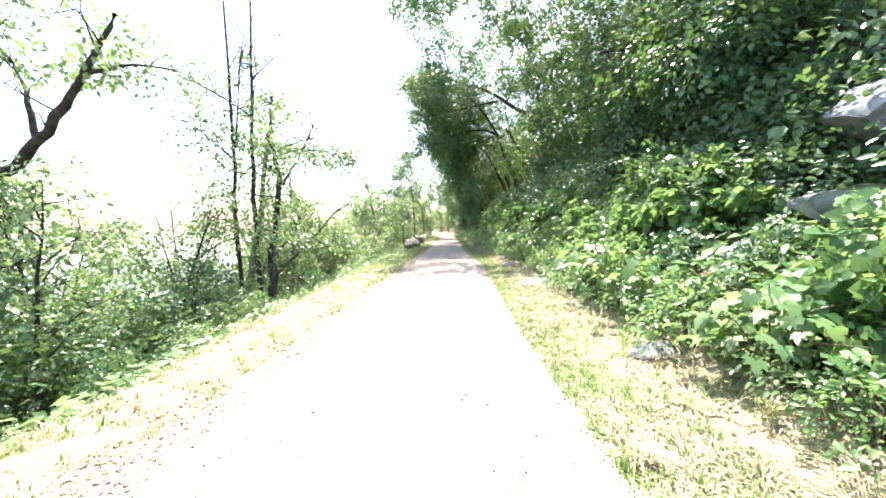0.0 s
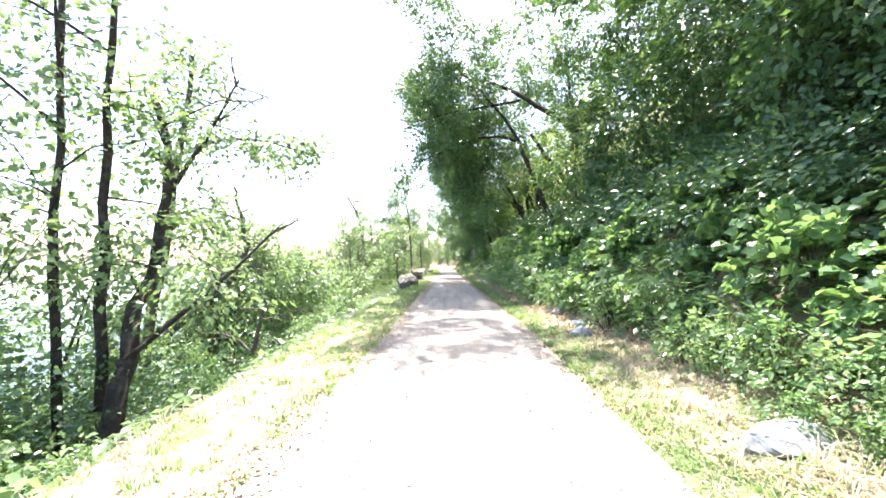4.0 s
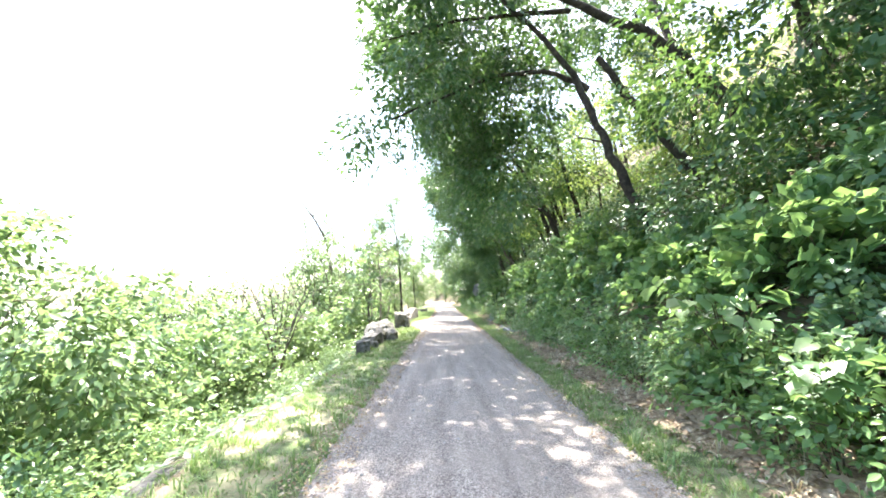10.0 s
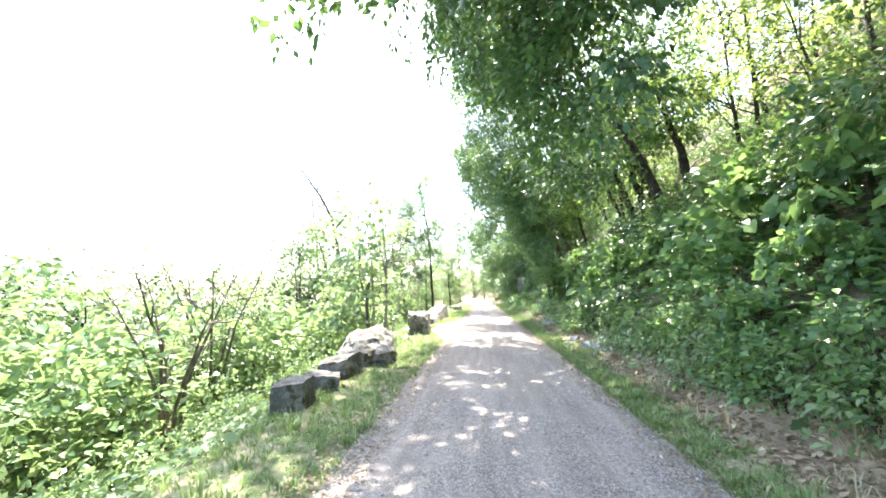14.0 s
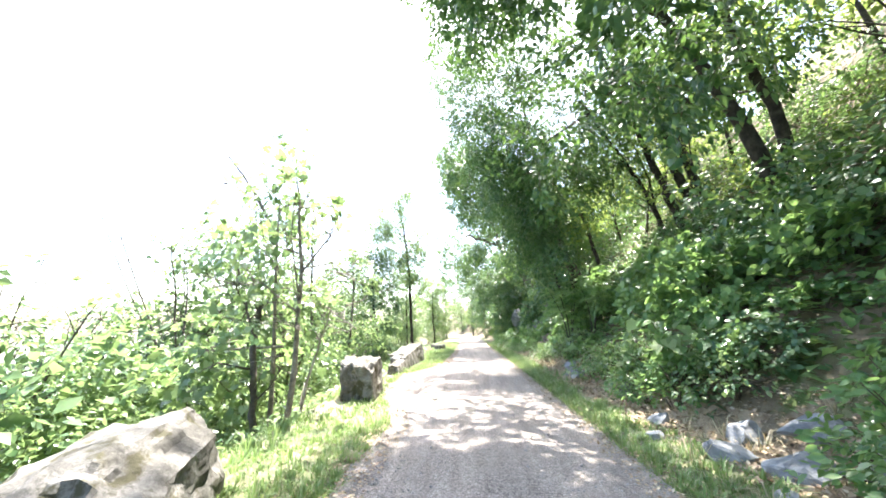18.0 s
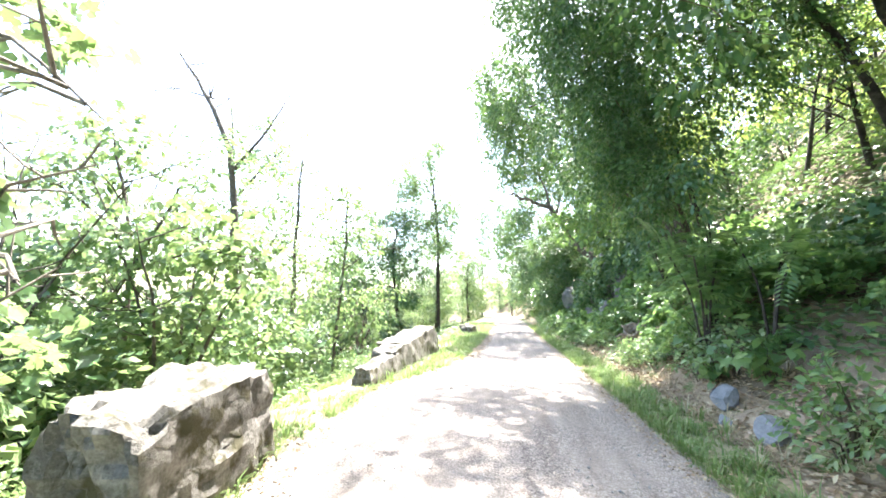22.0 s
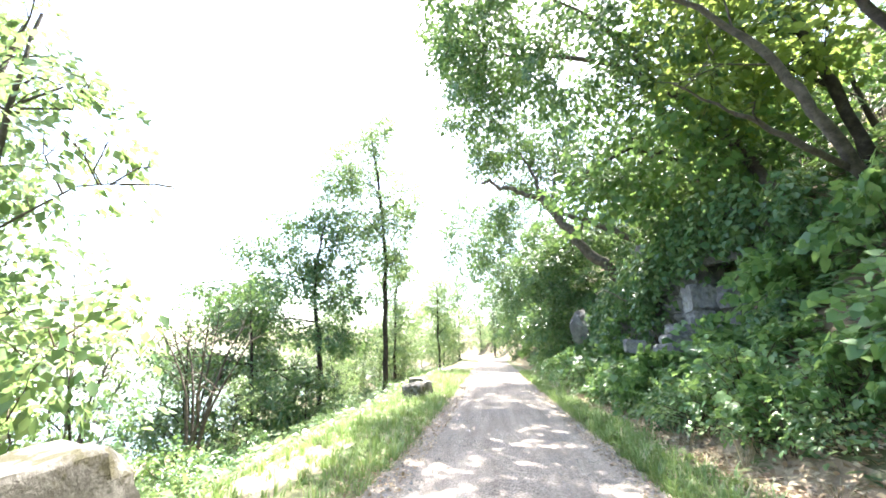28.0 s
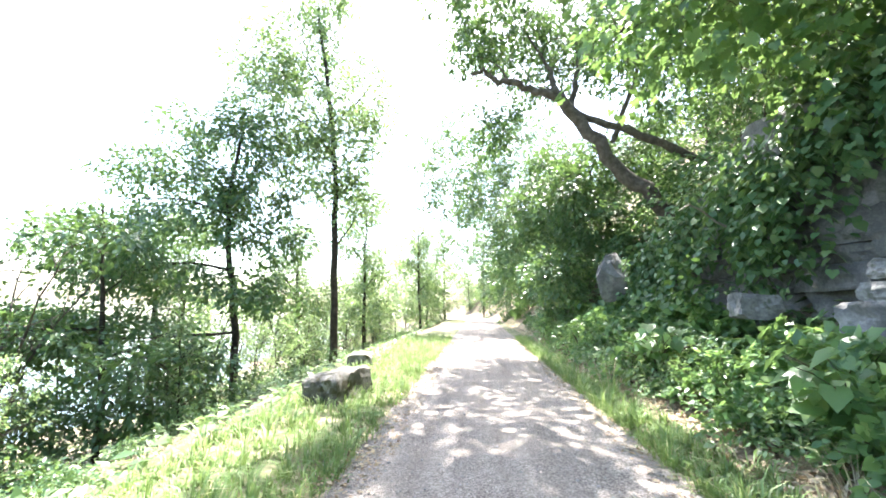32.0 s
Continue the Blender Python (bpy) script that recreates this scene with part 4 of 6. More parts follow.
tree("overhanging_maple", "maple boughs with broad lobed leaves hanging before the cliff", (7.4, 52.0, 4.8),
     [([(7.4, 52.0, 4.4), (6.6, 51.6, 5.8), (5.4, 51.2, 6.6), (4.2, 50.8, 6.6)], 0.12, 0.04)],
     [([(5.4, 51.2, 6.6), (4.4, 50.2, 6.0), (3.4, 49.8, 5.2)], 0.04, 0.01), ([(6.4, 51.5, 6.0), (5.6, 50.4, 5.8), (5.0, 49.6, 5.0)], 0.04, 0.01), ([(4.2, 50.8, 6.6), (3.0, 51.6, 6.2), (2.4, 52.2, 5.6)], 0.04, 0.01)],
     [((3.6, 50.6, 5.4), (1.2, 1.1, 0.6), 46), ((4.8, 50.2, 4.9), (1.0, 1.1, 0.6), 40), ((2.9, 51.8, 5.7), (1.0, 1.1, 0.6), 34), ((5.3, 49.4, 5.4), (1.2, 1.2, 0.8), 46), ((4.6, 52.2, 6.2), (1.5, 1.4, 0.7), 50), ((6.2, 48.8, 6.4), (1.5, 1.2, 0.9), 50), ((4.4, 49.0, 6.6), (1.5, 1.3, 0.7), 46), ((5.6, 51.4, 4.3), (0.9, 0.9, 0.4), 26)],
     LEAF_MAPLE, 0.17, LOBED, per=10, spread=0.4, twig_every=1, droop=0.5)
tree("arching_tree", "old tree leaning from the bank with a crooked bare limb", (6.6, 57.4, 3.4),
     [([(7.0, 57.3, 3.3), (5.7, 57.3, 4.35), (4.8, 57.3, 5.15), (3.8, 57.3, 6.25), (2.9, 57.3, 7.6), (2.7, 57.4, 8.1)], 0.25, 0.15), ([(7.6, 57.3, 5.2), (6.85, 57.3, 5.7), (5.9, 57.3, 6.1), (4.65, 57.3, 6.75), (3.7, 57.3, 6.95), (2.9, 57.3, 7.5)], 0.14, 0.1)],
     [([(2.95, 57.4, 7.7), (2.0, 57.4, 8.0), (1.5, 57.4, 8.35), (0.9, 57.4, 8.4), (0.5, 57.3, 8.75), (0.1, 57.3, 8.6)], 0.13, 0.06), ([(2.75, 57.4, 8.0), (2.6, 57.6, 9.0), (2.0, 58.0, 10.4)], 0.1, 0.03), ([(3.2, 57.4, 7.4), (3.5, 57.6, 8.8), (3.6, 58.0, 11.0)], 0.11, 0.03), ([(4.4, 57.4, 6.3), (5.0, 57.0, 8.0), (5.0, 56.6, 9.6)], 0.09, 0.03), ([(1.3, 57.4, 8.4), (0.9, 57.6, 9.2), (0.0, 58.0, 9.8)], 0.04, 0.012)],
     [((1.0, 58.2, 11.0), (1.8, 1.8, 1.1), 110), ((3.4, 58.2, 11.2), (2.2, 2.0, 1.4), 150), ((0.2, 57.8, 10.0), (0.9, 0.9, 0.6), 26), ((0.9, 58.4, 7.3), (0.9, 1.0, 0.7), 40), ((5.0, 57.2, 9.6), (2.0, 2.0, 1.4), 110), ((6.8, 57.6, 8.2), (1.9, 1.9, 1.5), 100), ((2.4, 59.0, 9.4), (1.5, 1.4, 0.8), 50)],
     LEAF_MID, 0.15, OVAL, bark=BARK_WARM)
tree("bank_tree", "leafy tree crowding the bank behind the arching trunk", (4.6, 63.0, 2.0),
     [([(4.6, 63.0, 1.6), (4.2, 63.0, 4.5), (3.6, 63.2, 7.6)], 0.14, 0.04), ([(5.8, 60.8, 3.2), (5.0, 60.8, 5.4), (4.6, 61.0, 7.4)], 0.1, 0.03)],
     [([(4.1, 63.0, 4.8), (3.2, 62.6, 5.6), (2.4, 62.2, 5.8)], 0.05, 0.015)],
     [((3.0, 62.6, 5.6), (1.3, 1.8, 1.4), 150), ((3.8, 63.2, 7.6), (1.6, 2.0, 1.3), 150), ((3.4, 62.0, 3.2), (1.2, 2.0, 1.7), 150), ((4.8, 60.8, 6.4), (1.5, 1.3, 1.3), 130), ((4.6, 60.0, 4.2), (1.4, 1.6, 1.2), 130), ((3.4, 59.6, 5.4), (1.0, 1.0, 1.0), 70), ((6.2, 59.4, 6.6), (1.4, 1.3, 1.2), 100), ((2.2, 66.0, 5.4), (1.4, 2.0, 2.0), 120), ((2.8, 58.8, 2.4), (0.7, 1.4, 1.0), 60)],
     LEAF_MID, 0.15, OVAL)
tree("bank_tree", "leafy tree beside the path further along the bank", (5.0, 70.0, 2.6),
     [([(5.0, 70.0, 2.2), (4.2, 70.0, 6.0), (3.0, 70.4, 10.0)], 0.18, 0.05)], [([(3.8, 70.2, 7.0), (1.6, 70.4, 8.4), (-0.4, 70.6, 8.6)], 0.08, 0.02)],
     [((-1.0, 67.0, 9.0), (2.6, 3.4, 3.0), 190), ((0.5, 82.0, 8.0), (4.0, 3.4, 4.0), 240), ((1.0, 70.6, 9.0), (2.4, 3.0, 2.6), 165), ((3.2, 71.0, 11.5), (3.0, 3.4, 2.6), 187), ((2.8, 72.0, 4.4), (1.6, 3.0, 3.4), 176), ((2.6, 80.0, 5.0), (2.6, 5.0, 5.0), 243)],
     LEAF_MID, 0.18)
tree("bank_tree", "dense dark tree high on the bank", (8.0, 13.5, 5.0),
     [([(8.0, 13.5, 4.6), (7.4, 13.6, 7.5), (6.6, 14.0, 11.0)], 0.16, 0.05), ([(9.0, 18.5, 6.0), (8.2, 18.6, 9.0), (6.9, 19.0, 12.5)], 0.16, 0.05)],
     [([(7.6, 13.6, 6.5), (6.0, 12.6, 7.2), (4.8, 12.0, 6.8)], 0.06, 0.02)],
     # the highest blobs lie above the view and are added to shade the bank
     [((4.2, 22.5, 11.4), (2.4, 2.4, 2.2), 60), ((6.4, 11.6, 5.6), (1.9, 2.6, 1.8), 143), ((6.6, 14.6, 8.0), (2.6, 3.4, 3.0), 243), ((6.0, 18.4, 6.4), (2.0, 2.8, 2.0), 143), ((7.4, 18.6, 10.5), (3.0, 3.6, 3.0), 243), ((9.6, 9.6, 9.6), (2.8, 3.4, 2.6), 209), ((5.0, 21.6, 6.0), (1.8, 2.4, 2.2), 132), ((6.8, 22.0, 11.0), (2.8, 3.0, 2.8), 187), ((6.6, 9.2, 6.2), (2.0, 1.8, 1.5), 150), ((5.6, 8.4, 5.2), (1.2, 1.4, 0.9), 80), ((8.4, 13.0, 13.2), (3.4, 3.2, 1.6), 150), ((11.0, 9.6, 13.4), (3.0, 3.2, 1.6), 130), ((5.6, 15.6, 12.6), (2.2, 2.6, 1.4), 90), ((3.2, 17.6, 11.2), (2.0, 2.4, 1.3), 100)],
     LEAF_DARK, 0.17)

# ---- trees on the falling left side ----
tree("many_stemmed_tree", "half-dead tree with several dark stems and sparse leaves", (-5.6, 12.2, -1.8),
     [([(-5.4, 11.9, -2.0), (-5.55, 12.4, -0.3), (-6.0, 13.4, 1.0), (-5.7, 13.8, 3.0), (-6.2, 13.8, 4.8)], 0.17, 0.06), ([(-6.5, 12.4, -2.2), (-6.6, 12.4, 0.8), (-6.7, 12.4, 4.8), (-6.9, 12.5, 8.6)], 0.09, 0.03), ([(-6.0, 12.6, -1.0), (-6.3, 12.9, 2.0), (-6.4, 13.0, 5.6), (-6.3, 13.0, 9.0)], 0.1, 0.03)],
     [([(-5.7, 13.8, 3.0), (-5.0, 13.9, 4.2), (-4.6, 14.0, 5.2)], 0.05, 0.015), ([(-6.4, 13.0, 5.2), (-7.6, 12.8, 6.0), (-8.6, 12.6, 6.4)], 0.04, 0.012), ([(-6.6, 12.4, 4.0), (-6.0, 11.6, 5.6), (-5.7, 11.4, 7.2)], 0.035, 0.01), ([(-5.6, 12.4, -0.2), (-4.6, 13.4, 1.0), (-3.9, 14.4, 2.2)], 0.06, 0.02)],
     [((-6.4, 12.8, 2.6), (1.4, 1.4, 1.8), 44), ((-7.6, 12.6, 4.6), (1.5, 1.4, 1.2), 28), ((-5.2, 13.4, 1.2), (1.2, 1.4, 1.2), 39), ((-6.2, 12.8, 5.6), (1.2, 1.2, 1.6), 20), ((-5.5, 13.6, 4.0), (1.0, 1.0, 1.0), 18), ((-7.6, 12.6, 6.4), (1.1, 1.0, 0.7), 14)],
     LEAF_LIGHT, 0.15, per=26, spread=0.4, bark=BARK, twig_every=1, twiggy=9,
     bare=[([(-6.3, 13.0, 6.4), (-5.6, 13.2, 7.2), (-5.4, 13.3, 8.4)], 0.03, 0.008), ([(-6.4, 13.0, 5.0), (-5.9, 12.4, 6.4), (-6.0, 12.2, 7.8)], 0.03, 0.008), ([(-5.9, 13.8, 4.2), (-4.8, 13.6, 4.6), (-3.6, 13.2, 4.4)], 0.025, 0.006), ([(-6.6, 12.4, 3.6), (-7.6, 12.0, 4.6), (-8.6, 11.8, 5.0)], 0.03, 0.008)])
tree("oak_limb_tree", "tree with a thick dark limb reaching in from below", (-10.2, 8.2, -5.0),
     [([(-10.4, 8.2, -5.6), (-10.0, 8.2, -1.0), (-9.4, 8.1, 2.4)], 0.22, 0.16)],
     [([(-9.4, 8.1, 2.4), (-8.4, 8.0, 3.1), (-7.7, 8.0, 3.9), (-7.1, 8.0, 4.9), (-6.6, 8.0, 5.8)], 0.13, 0.04), ([(-8.3, 8.0, 3.2), (-8.7, 8.2, 4.4), (-9.3, 8.4, 5.2)], 0.07, 0.02), ([(-7.4, 8.0, 4.6), (-6.4, 8.2, 4.9), (-5.6, 8.4, 4.8)], 0.04, 0.012)],
     [((-8.2, 8.2, 5.6), (1.8, 1.4, 1.0), 28), ((-6.4, 8.4, 5.0), (1.0, 1.0, 0.7), 11), ((-9.4, 8.2, 2.6), (1.0, 1.0, 0.8), 11)],
     LEAF_LIGHT, 0.16, per=28, twig_every=1, twiggy=5)
tree("overhanging_branch_tree", "tree with leafy boughs hanging beside the path", (-8.6, 17.0, -4.0),
     [([(-8.8, 17.0, -4.6), (-8.4, 16.9, 0.0), (-7.6, 16.6, 4.0), (-7.2, 16.5, 7.0)], 0.16, 0.06)],
     [([(-7.6, 16.4, 4.2), (-6.2, 16.6, 4.9), (-4.8, 17.0, 4.7), (-3.7, 17.2, 4.3)], 0.06, 0.012), ([(-7.9, 16.6, 2.6), (-7.0, 17.0, 3.0), (-6.2, 17.2, 2.6)], 0.05, 0.012)],
     [((-5.0, 17.0, 4.6), (1.3, 0.9, 0.5), 38), ((-7.0, 16.8, 2.6), (0.9, 1.0, 0.7), 38), ((-7.2, 16.6, 6.2), (1.4, 1.4, 1.2), 47), ((-6.6, 16.6, 4.9), (1.0, 0.9, 0.6), 24)],
     LEAF_LIGHT, 0.15, per=26, twig_every=1, bark=BARK_WARM, twiggy=5)
tree("broken_tree", "leaning tree with a snapped bare top among leaves", (-11.6, 20.0, -4.9),
     [([(-11.6, 20.0, -5.3), (-10.5, 20.2, -1.4), (-9.6, 20.3, -0.7), (-8.6, 20.3, 0.1), (-7.9, 20.4, 1.1), (-7.55, 20.5, 1.95), (-7.8, 20.5, 2.7), (-8.0, 20.5, 3.6), (-8.15, 20.5, 4.2)], 0.19, 0.04), ([(-6.9, 18.0, -3.0), (-6.2, 18.0, -1.6), (-5.95, 18.0, -0.8), (-5.7, 18.0, 0.3)], 0.1, 0.04)],
     [([(-7.9, 20.5, 1.1), (-7.2, 20.7, 1.25), (-6.8, 20.9, 1.0)], 0.06, 0.02), ([(-6.1, 18.0, -1.4), (-6.6, 18.0, -0.9), (-7.2, 18.0, -0.7)], 0.06, 0.02)],
     [((-8.2, 21.6, 2.2), (1.5, 1.2, 1.0), 80), ((-6.2, 21.8, 0.8), (1.5, 1.4, 1.3), 100), ((-9.6, 21.4, 0.4), (1.6, 1.2, 1.2), 80), ((-8.6, 18.8, -2.0), (1.6, 1.6, 1.0), 70)],
     LEAF_LIGHT, 0.16, per=28, bark=BARK_WARM, twiggy=5)
tree("twin_stemmed_tree", "slim twin-stemmed young tree in front of the stone block", (-3.1, 33.8, -0.8),
     [([(-3.1, 33.8, -1.0), (-2.95, 33.8, 1.0), (-3.05, 33.9, 2.6), (-3.3, 34.0, 4.2)], 0.06, 0.02), ([(-3.35, 33.9, -1.1), (-3.4, 33.9, 1.2), (-3.6, 34.0, 3.8)], 0.05, 0.015), ([(-3.0, 33.8, -0.9), (-2.88, 33.8, -0.2), (-2.63, 33.8, 0.8), (-2.41, 33.8, 1.62)], 0.035, 0.012)],
     [([(-3.0, 33.8, 1.6), (-3.6, 33.6, 2.1), (-4.4, 33.4, 2.0)], 0.02, 0.006), ([(-3.0, 33.85, 2.3), (-2.5, 33.9, 3.0), (-2.3, 34.0, 3.8)], 0.025, 0.008), ([(-3.0, 33.85, 2.4), (-2.4, 33.9, 2.5), (-1.9, 34.0, 2.1)], 0.018, 0.005), ([(-2.41, 33.8, 1.62), (-2.2, 33.8, 1.5), (-1.9, 33.8, 1.3)], 0.012, 0.005), ([(-3.2, 33.8, 1.0), (-4.3, 33.8, 0.95), (-5.2, 33.8, 0.9)], 0.025, 0.01), ([(-3.0, 33.8, 1.9), (-3.24, 33.84, 3.0), (-3.24, 33.84, 3.75)], 0.02, 0.008)],
     [((-3.4, 33.9, 4.0), (1.0, 1.0, 0.9), 18), ((-3.4, 33.9, 3.0), (1.2, 1.2, 1.0), 22), ((-3.6, 33.8, 1.6), (1.2, 1.0, 0.8), 24), ((-4.6, 34.4, 0.6), (1.2, 1.3, 1.0), 36)],
     LEAF_LIGHT, 0.15, LOBED, per=13, bark=BARK_PALE, twig_every=1, twiggy=5)
tree("broken_snag", "dark snapped-off stem standing among leaves", (-3.45, 33.3, -0.9),
     [([(-3.3, 33.3, -1.1), (-3.33, 33.3, -0.3), (-3.44, 33.3, 0.4), (-3.5, 33.3, 1.35), (-3.4, 33.3, 1.7)], 0.06, 0.045)],
     [([(-3.48, 33.3, 1.2), (-3.62, 33.3, 1.5), (-3.66, 33.3, 1.75)], 0.03, 0.02)], [((-4.0, 33.5, 0.6), (0.8, 0.6, 0.6), 16)], LEAF_LIGHT, 0.15, LOBED, per=12, twiggy=3, bark=BARK_WARM)
tree("dead_top_tree", "tree with a bare forked top rising above leaves", (-7.2, 42.4, -3.0),
     [([(-7.0, 42.2, -3.2), (-7.2, 42.3, 0.0), (-7.9, 42.3, 4.9), (-9.0, 42.3, 7.2), (-10.4, 42.3, 8.8)], 0.15, 0.03), ([(-6.6, 44.8, -2.6), (-7.2, 45.0, 2.0), (-7.6, 45.4, 6.5)], 0.12, 0.03)],
     [([(-7.9, 42.3, 4.9), (-7.0, 42.4, 6.2), (-6.6, 42.6, 7.4)], 0.05, 0.012), ([(-9.0, 42.3, 7.2), (-10.0, 42.0, 7.4), (-10.8, 41.8, 7.2)], 0.03, 0.008)],
     [((-7.6, 42.4, 1.6), (2.0, 2.0, 1.7), 45), ((-6.4, 44.6, 2.0), (1.6, 1.8, 1.6), 35), ((-8.2, 42.6, 4.6), (1.8, 1.6, 1.2), 29), ((-8.6, 40.0, 3.6), (2.0, 1.8, 1.8), 47), ((-6.0, 40.6, 0.4), (1.5, 1.6, 1.2), 40)],
     LEAF_LIGHT, 0.16, per=28, bark=BARK_WARM, twiggy=9)
tree("leafy_tree", "slender tree with bright layered leaves behind the guard stones", (-6.7, 38.7, -2.4),
     [([(-6.7, 38.7, -2.8), (-6.6, 38.6, 0.2), (-6.8, 38.5, 2.4), (-7.4, 38.4, 4.2)], 0.07, 0.02), ([(-7.4, 38.0, -2.8), (-6.9, 38.0, 0.0), (-6.0, 38.0, 1.6), (-5.4, 38.0, 3.0)], 0.06, 0.02)],
     [([(-6.0, 38.0, 1.6), (-5.0, 38.2, 2.0), (-3.9, 38.4, 1.9)], 0.025, 0.008), ([(-6.8, 38.5, 2.2), (-7.8, 38.3, 2.9), (-8.6, 38.2, 3.3)], 0.025, 0.008), ([(-6.6, 38.6, 0.6), (-7.4, 38.2, 1.2), (-8.2, 38.0, 1.4)], 0.025, 0.008), ([(-6.4, 38.1, 0.9), (-5.4, 38.0, 1.0), (-4.6, 38.0, 0.7)], 0.02, 0.006)],
     [((-6.0, 38.0, 2.2), (1.4, 0.9, 0.5), 44), ((-4.4, 38.3, 1.9), (0.9, 0.8, 0.4), 26), ((-7.8, 38.1, 1.5), (1.2, 0.9, 0.6), 40), ((-8.0, 38.3, 3.3), (1.0, 0.9, 0.5), 22), ((-5.4, 38.0, 0.8), (1.2, 0.9, 0.5), 36), ((-7.2, 38.4, 4.0), (0.8, 0.8, 0.5), 12)],
     LEAF_LIGHT, 0.13, LOBED, per=20, bark=BARK_WARM, twig_every=1, twiggy=5)
tree("slim_tree", "slim young tree standing behind the old wall", (-5.0, 44.0, -1.8),
     [([(-5.0, 44.0, -2.0), (-5.1, 44.0, 0.6), (-4.9, 44.0, 3.6), (-5.2, 44.1, 5.2)], 0.06, 0.02)],
     [([(-5.05, 44.0, 0.2), (-4.4, 43.9, 0.2), (-3.9, 43.8, -0.2)], 0.025, 0.008), ([(-5.0, 44.0, 2.2), (-4.2, 44.2, 2.9), (-3.6, 44.4, 3.0)], 0.02, 0.006)],
     [((-5.1, 44.0, 3.8), (1.2, 1.2, 1.4), 46), ((-4.6, 44.4, 1.2), (1.3, 1.2, 1.0), 40)],
     LEAF_LIGHT, 0.16, per=24, twig_every=1, bark=BARK_WARM, twiggy=5)
tree("locust_tree", "tall slim dark-trunked tree with airy light crown", (-4.25, 58.3, -1.0),
     [([(-4.2, 58.3, -1.4), (-4.25, 58.3, 0.6), (-4.5, 58.3, 4.0), (-4.8, 58.3, 7.0), (-5.3, 58.3, 10.0), (-5.6, 58.3, 12.2)], 0.14, 0.04)],
     [([(-4.7, 58.3, 6.4), (-5.8, 58.2, 7.6), (-6.8, 58.2, 8.0)], 0.045, 0.012), ([(-4.8, 58.3, 7.4), (-3.9, 58.4, 8.4), (-3.4, 58.5, 9.2)], 0.04, 0.012), ([(-5.0, 58.3, 8.6), (-5.8, 58.2, 9.8), (-6.4, 58.0, 11.0)], 0.04, 0.012), ([(-4.5, 58.3, 3.0), (-3.9, 58.3, 3.8), (-3.6, 58.4, 4.4)], 0.03, 0.01)],
     [((-6.0, 58.2, 10.6), (1.7, 1.6, 1.5), 142), ((-6.8, 58.2, 8.2), (1.7, 1.5, 1.2), 103), ((-3.9, 58.4, 8.6), (1.3, 1.3, 1.2), 85), ((-5.2, 58.3, 12.2), (0.9, 1.0, 0.7), 56), ((-5.2, 58.3, 5.8), (2.1, 1.7, 1.0), 118), ((-3.8, 58.3, 4.8), (0.9, 0.9, 0.8), 47), ((-6.9, 58.0, 9.6), (1.4, 1.3, 1.0), 80), ((-4.2, 58.2, 7.0), (1.4, 1.3, 0.9), 80), ((-6.0, 58.2, 7.0), (1.6, 1.3, 0.8), 80)],
     # light leaf material: the pale haze over this crown is in its colour
     LEAF_LIGHT, 0.15, per=22, twig_every=1)
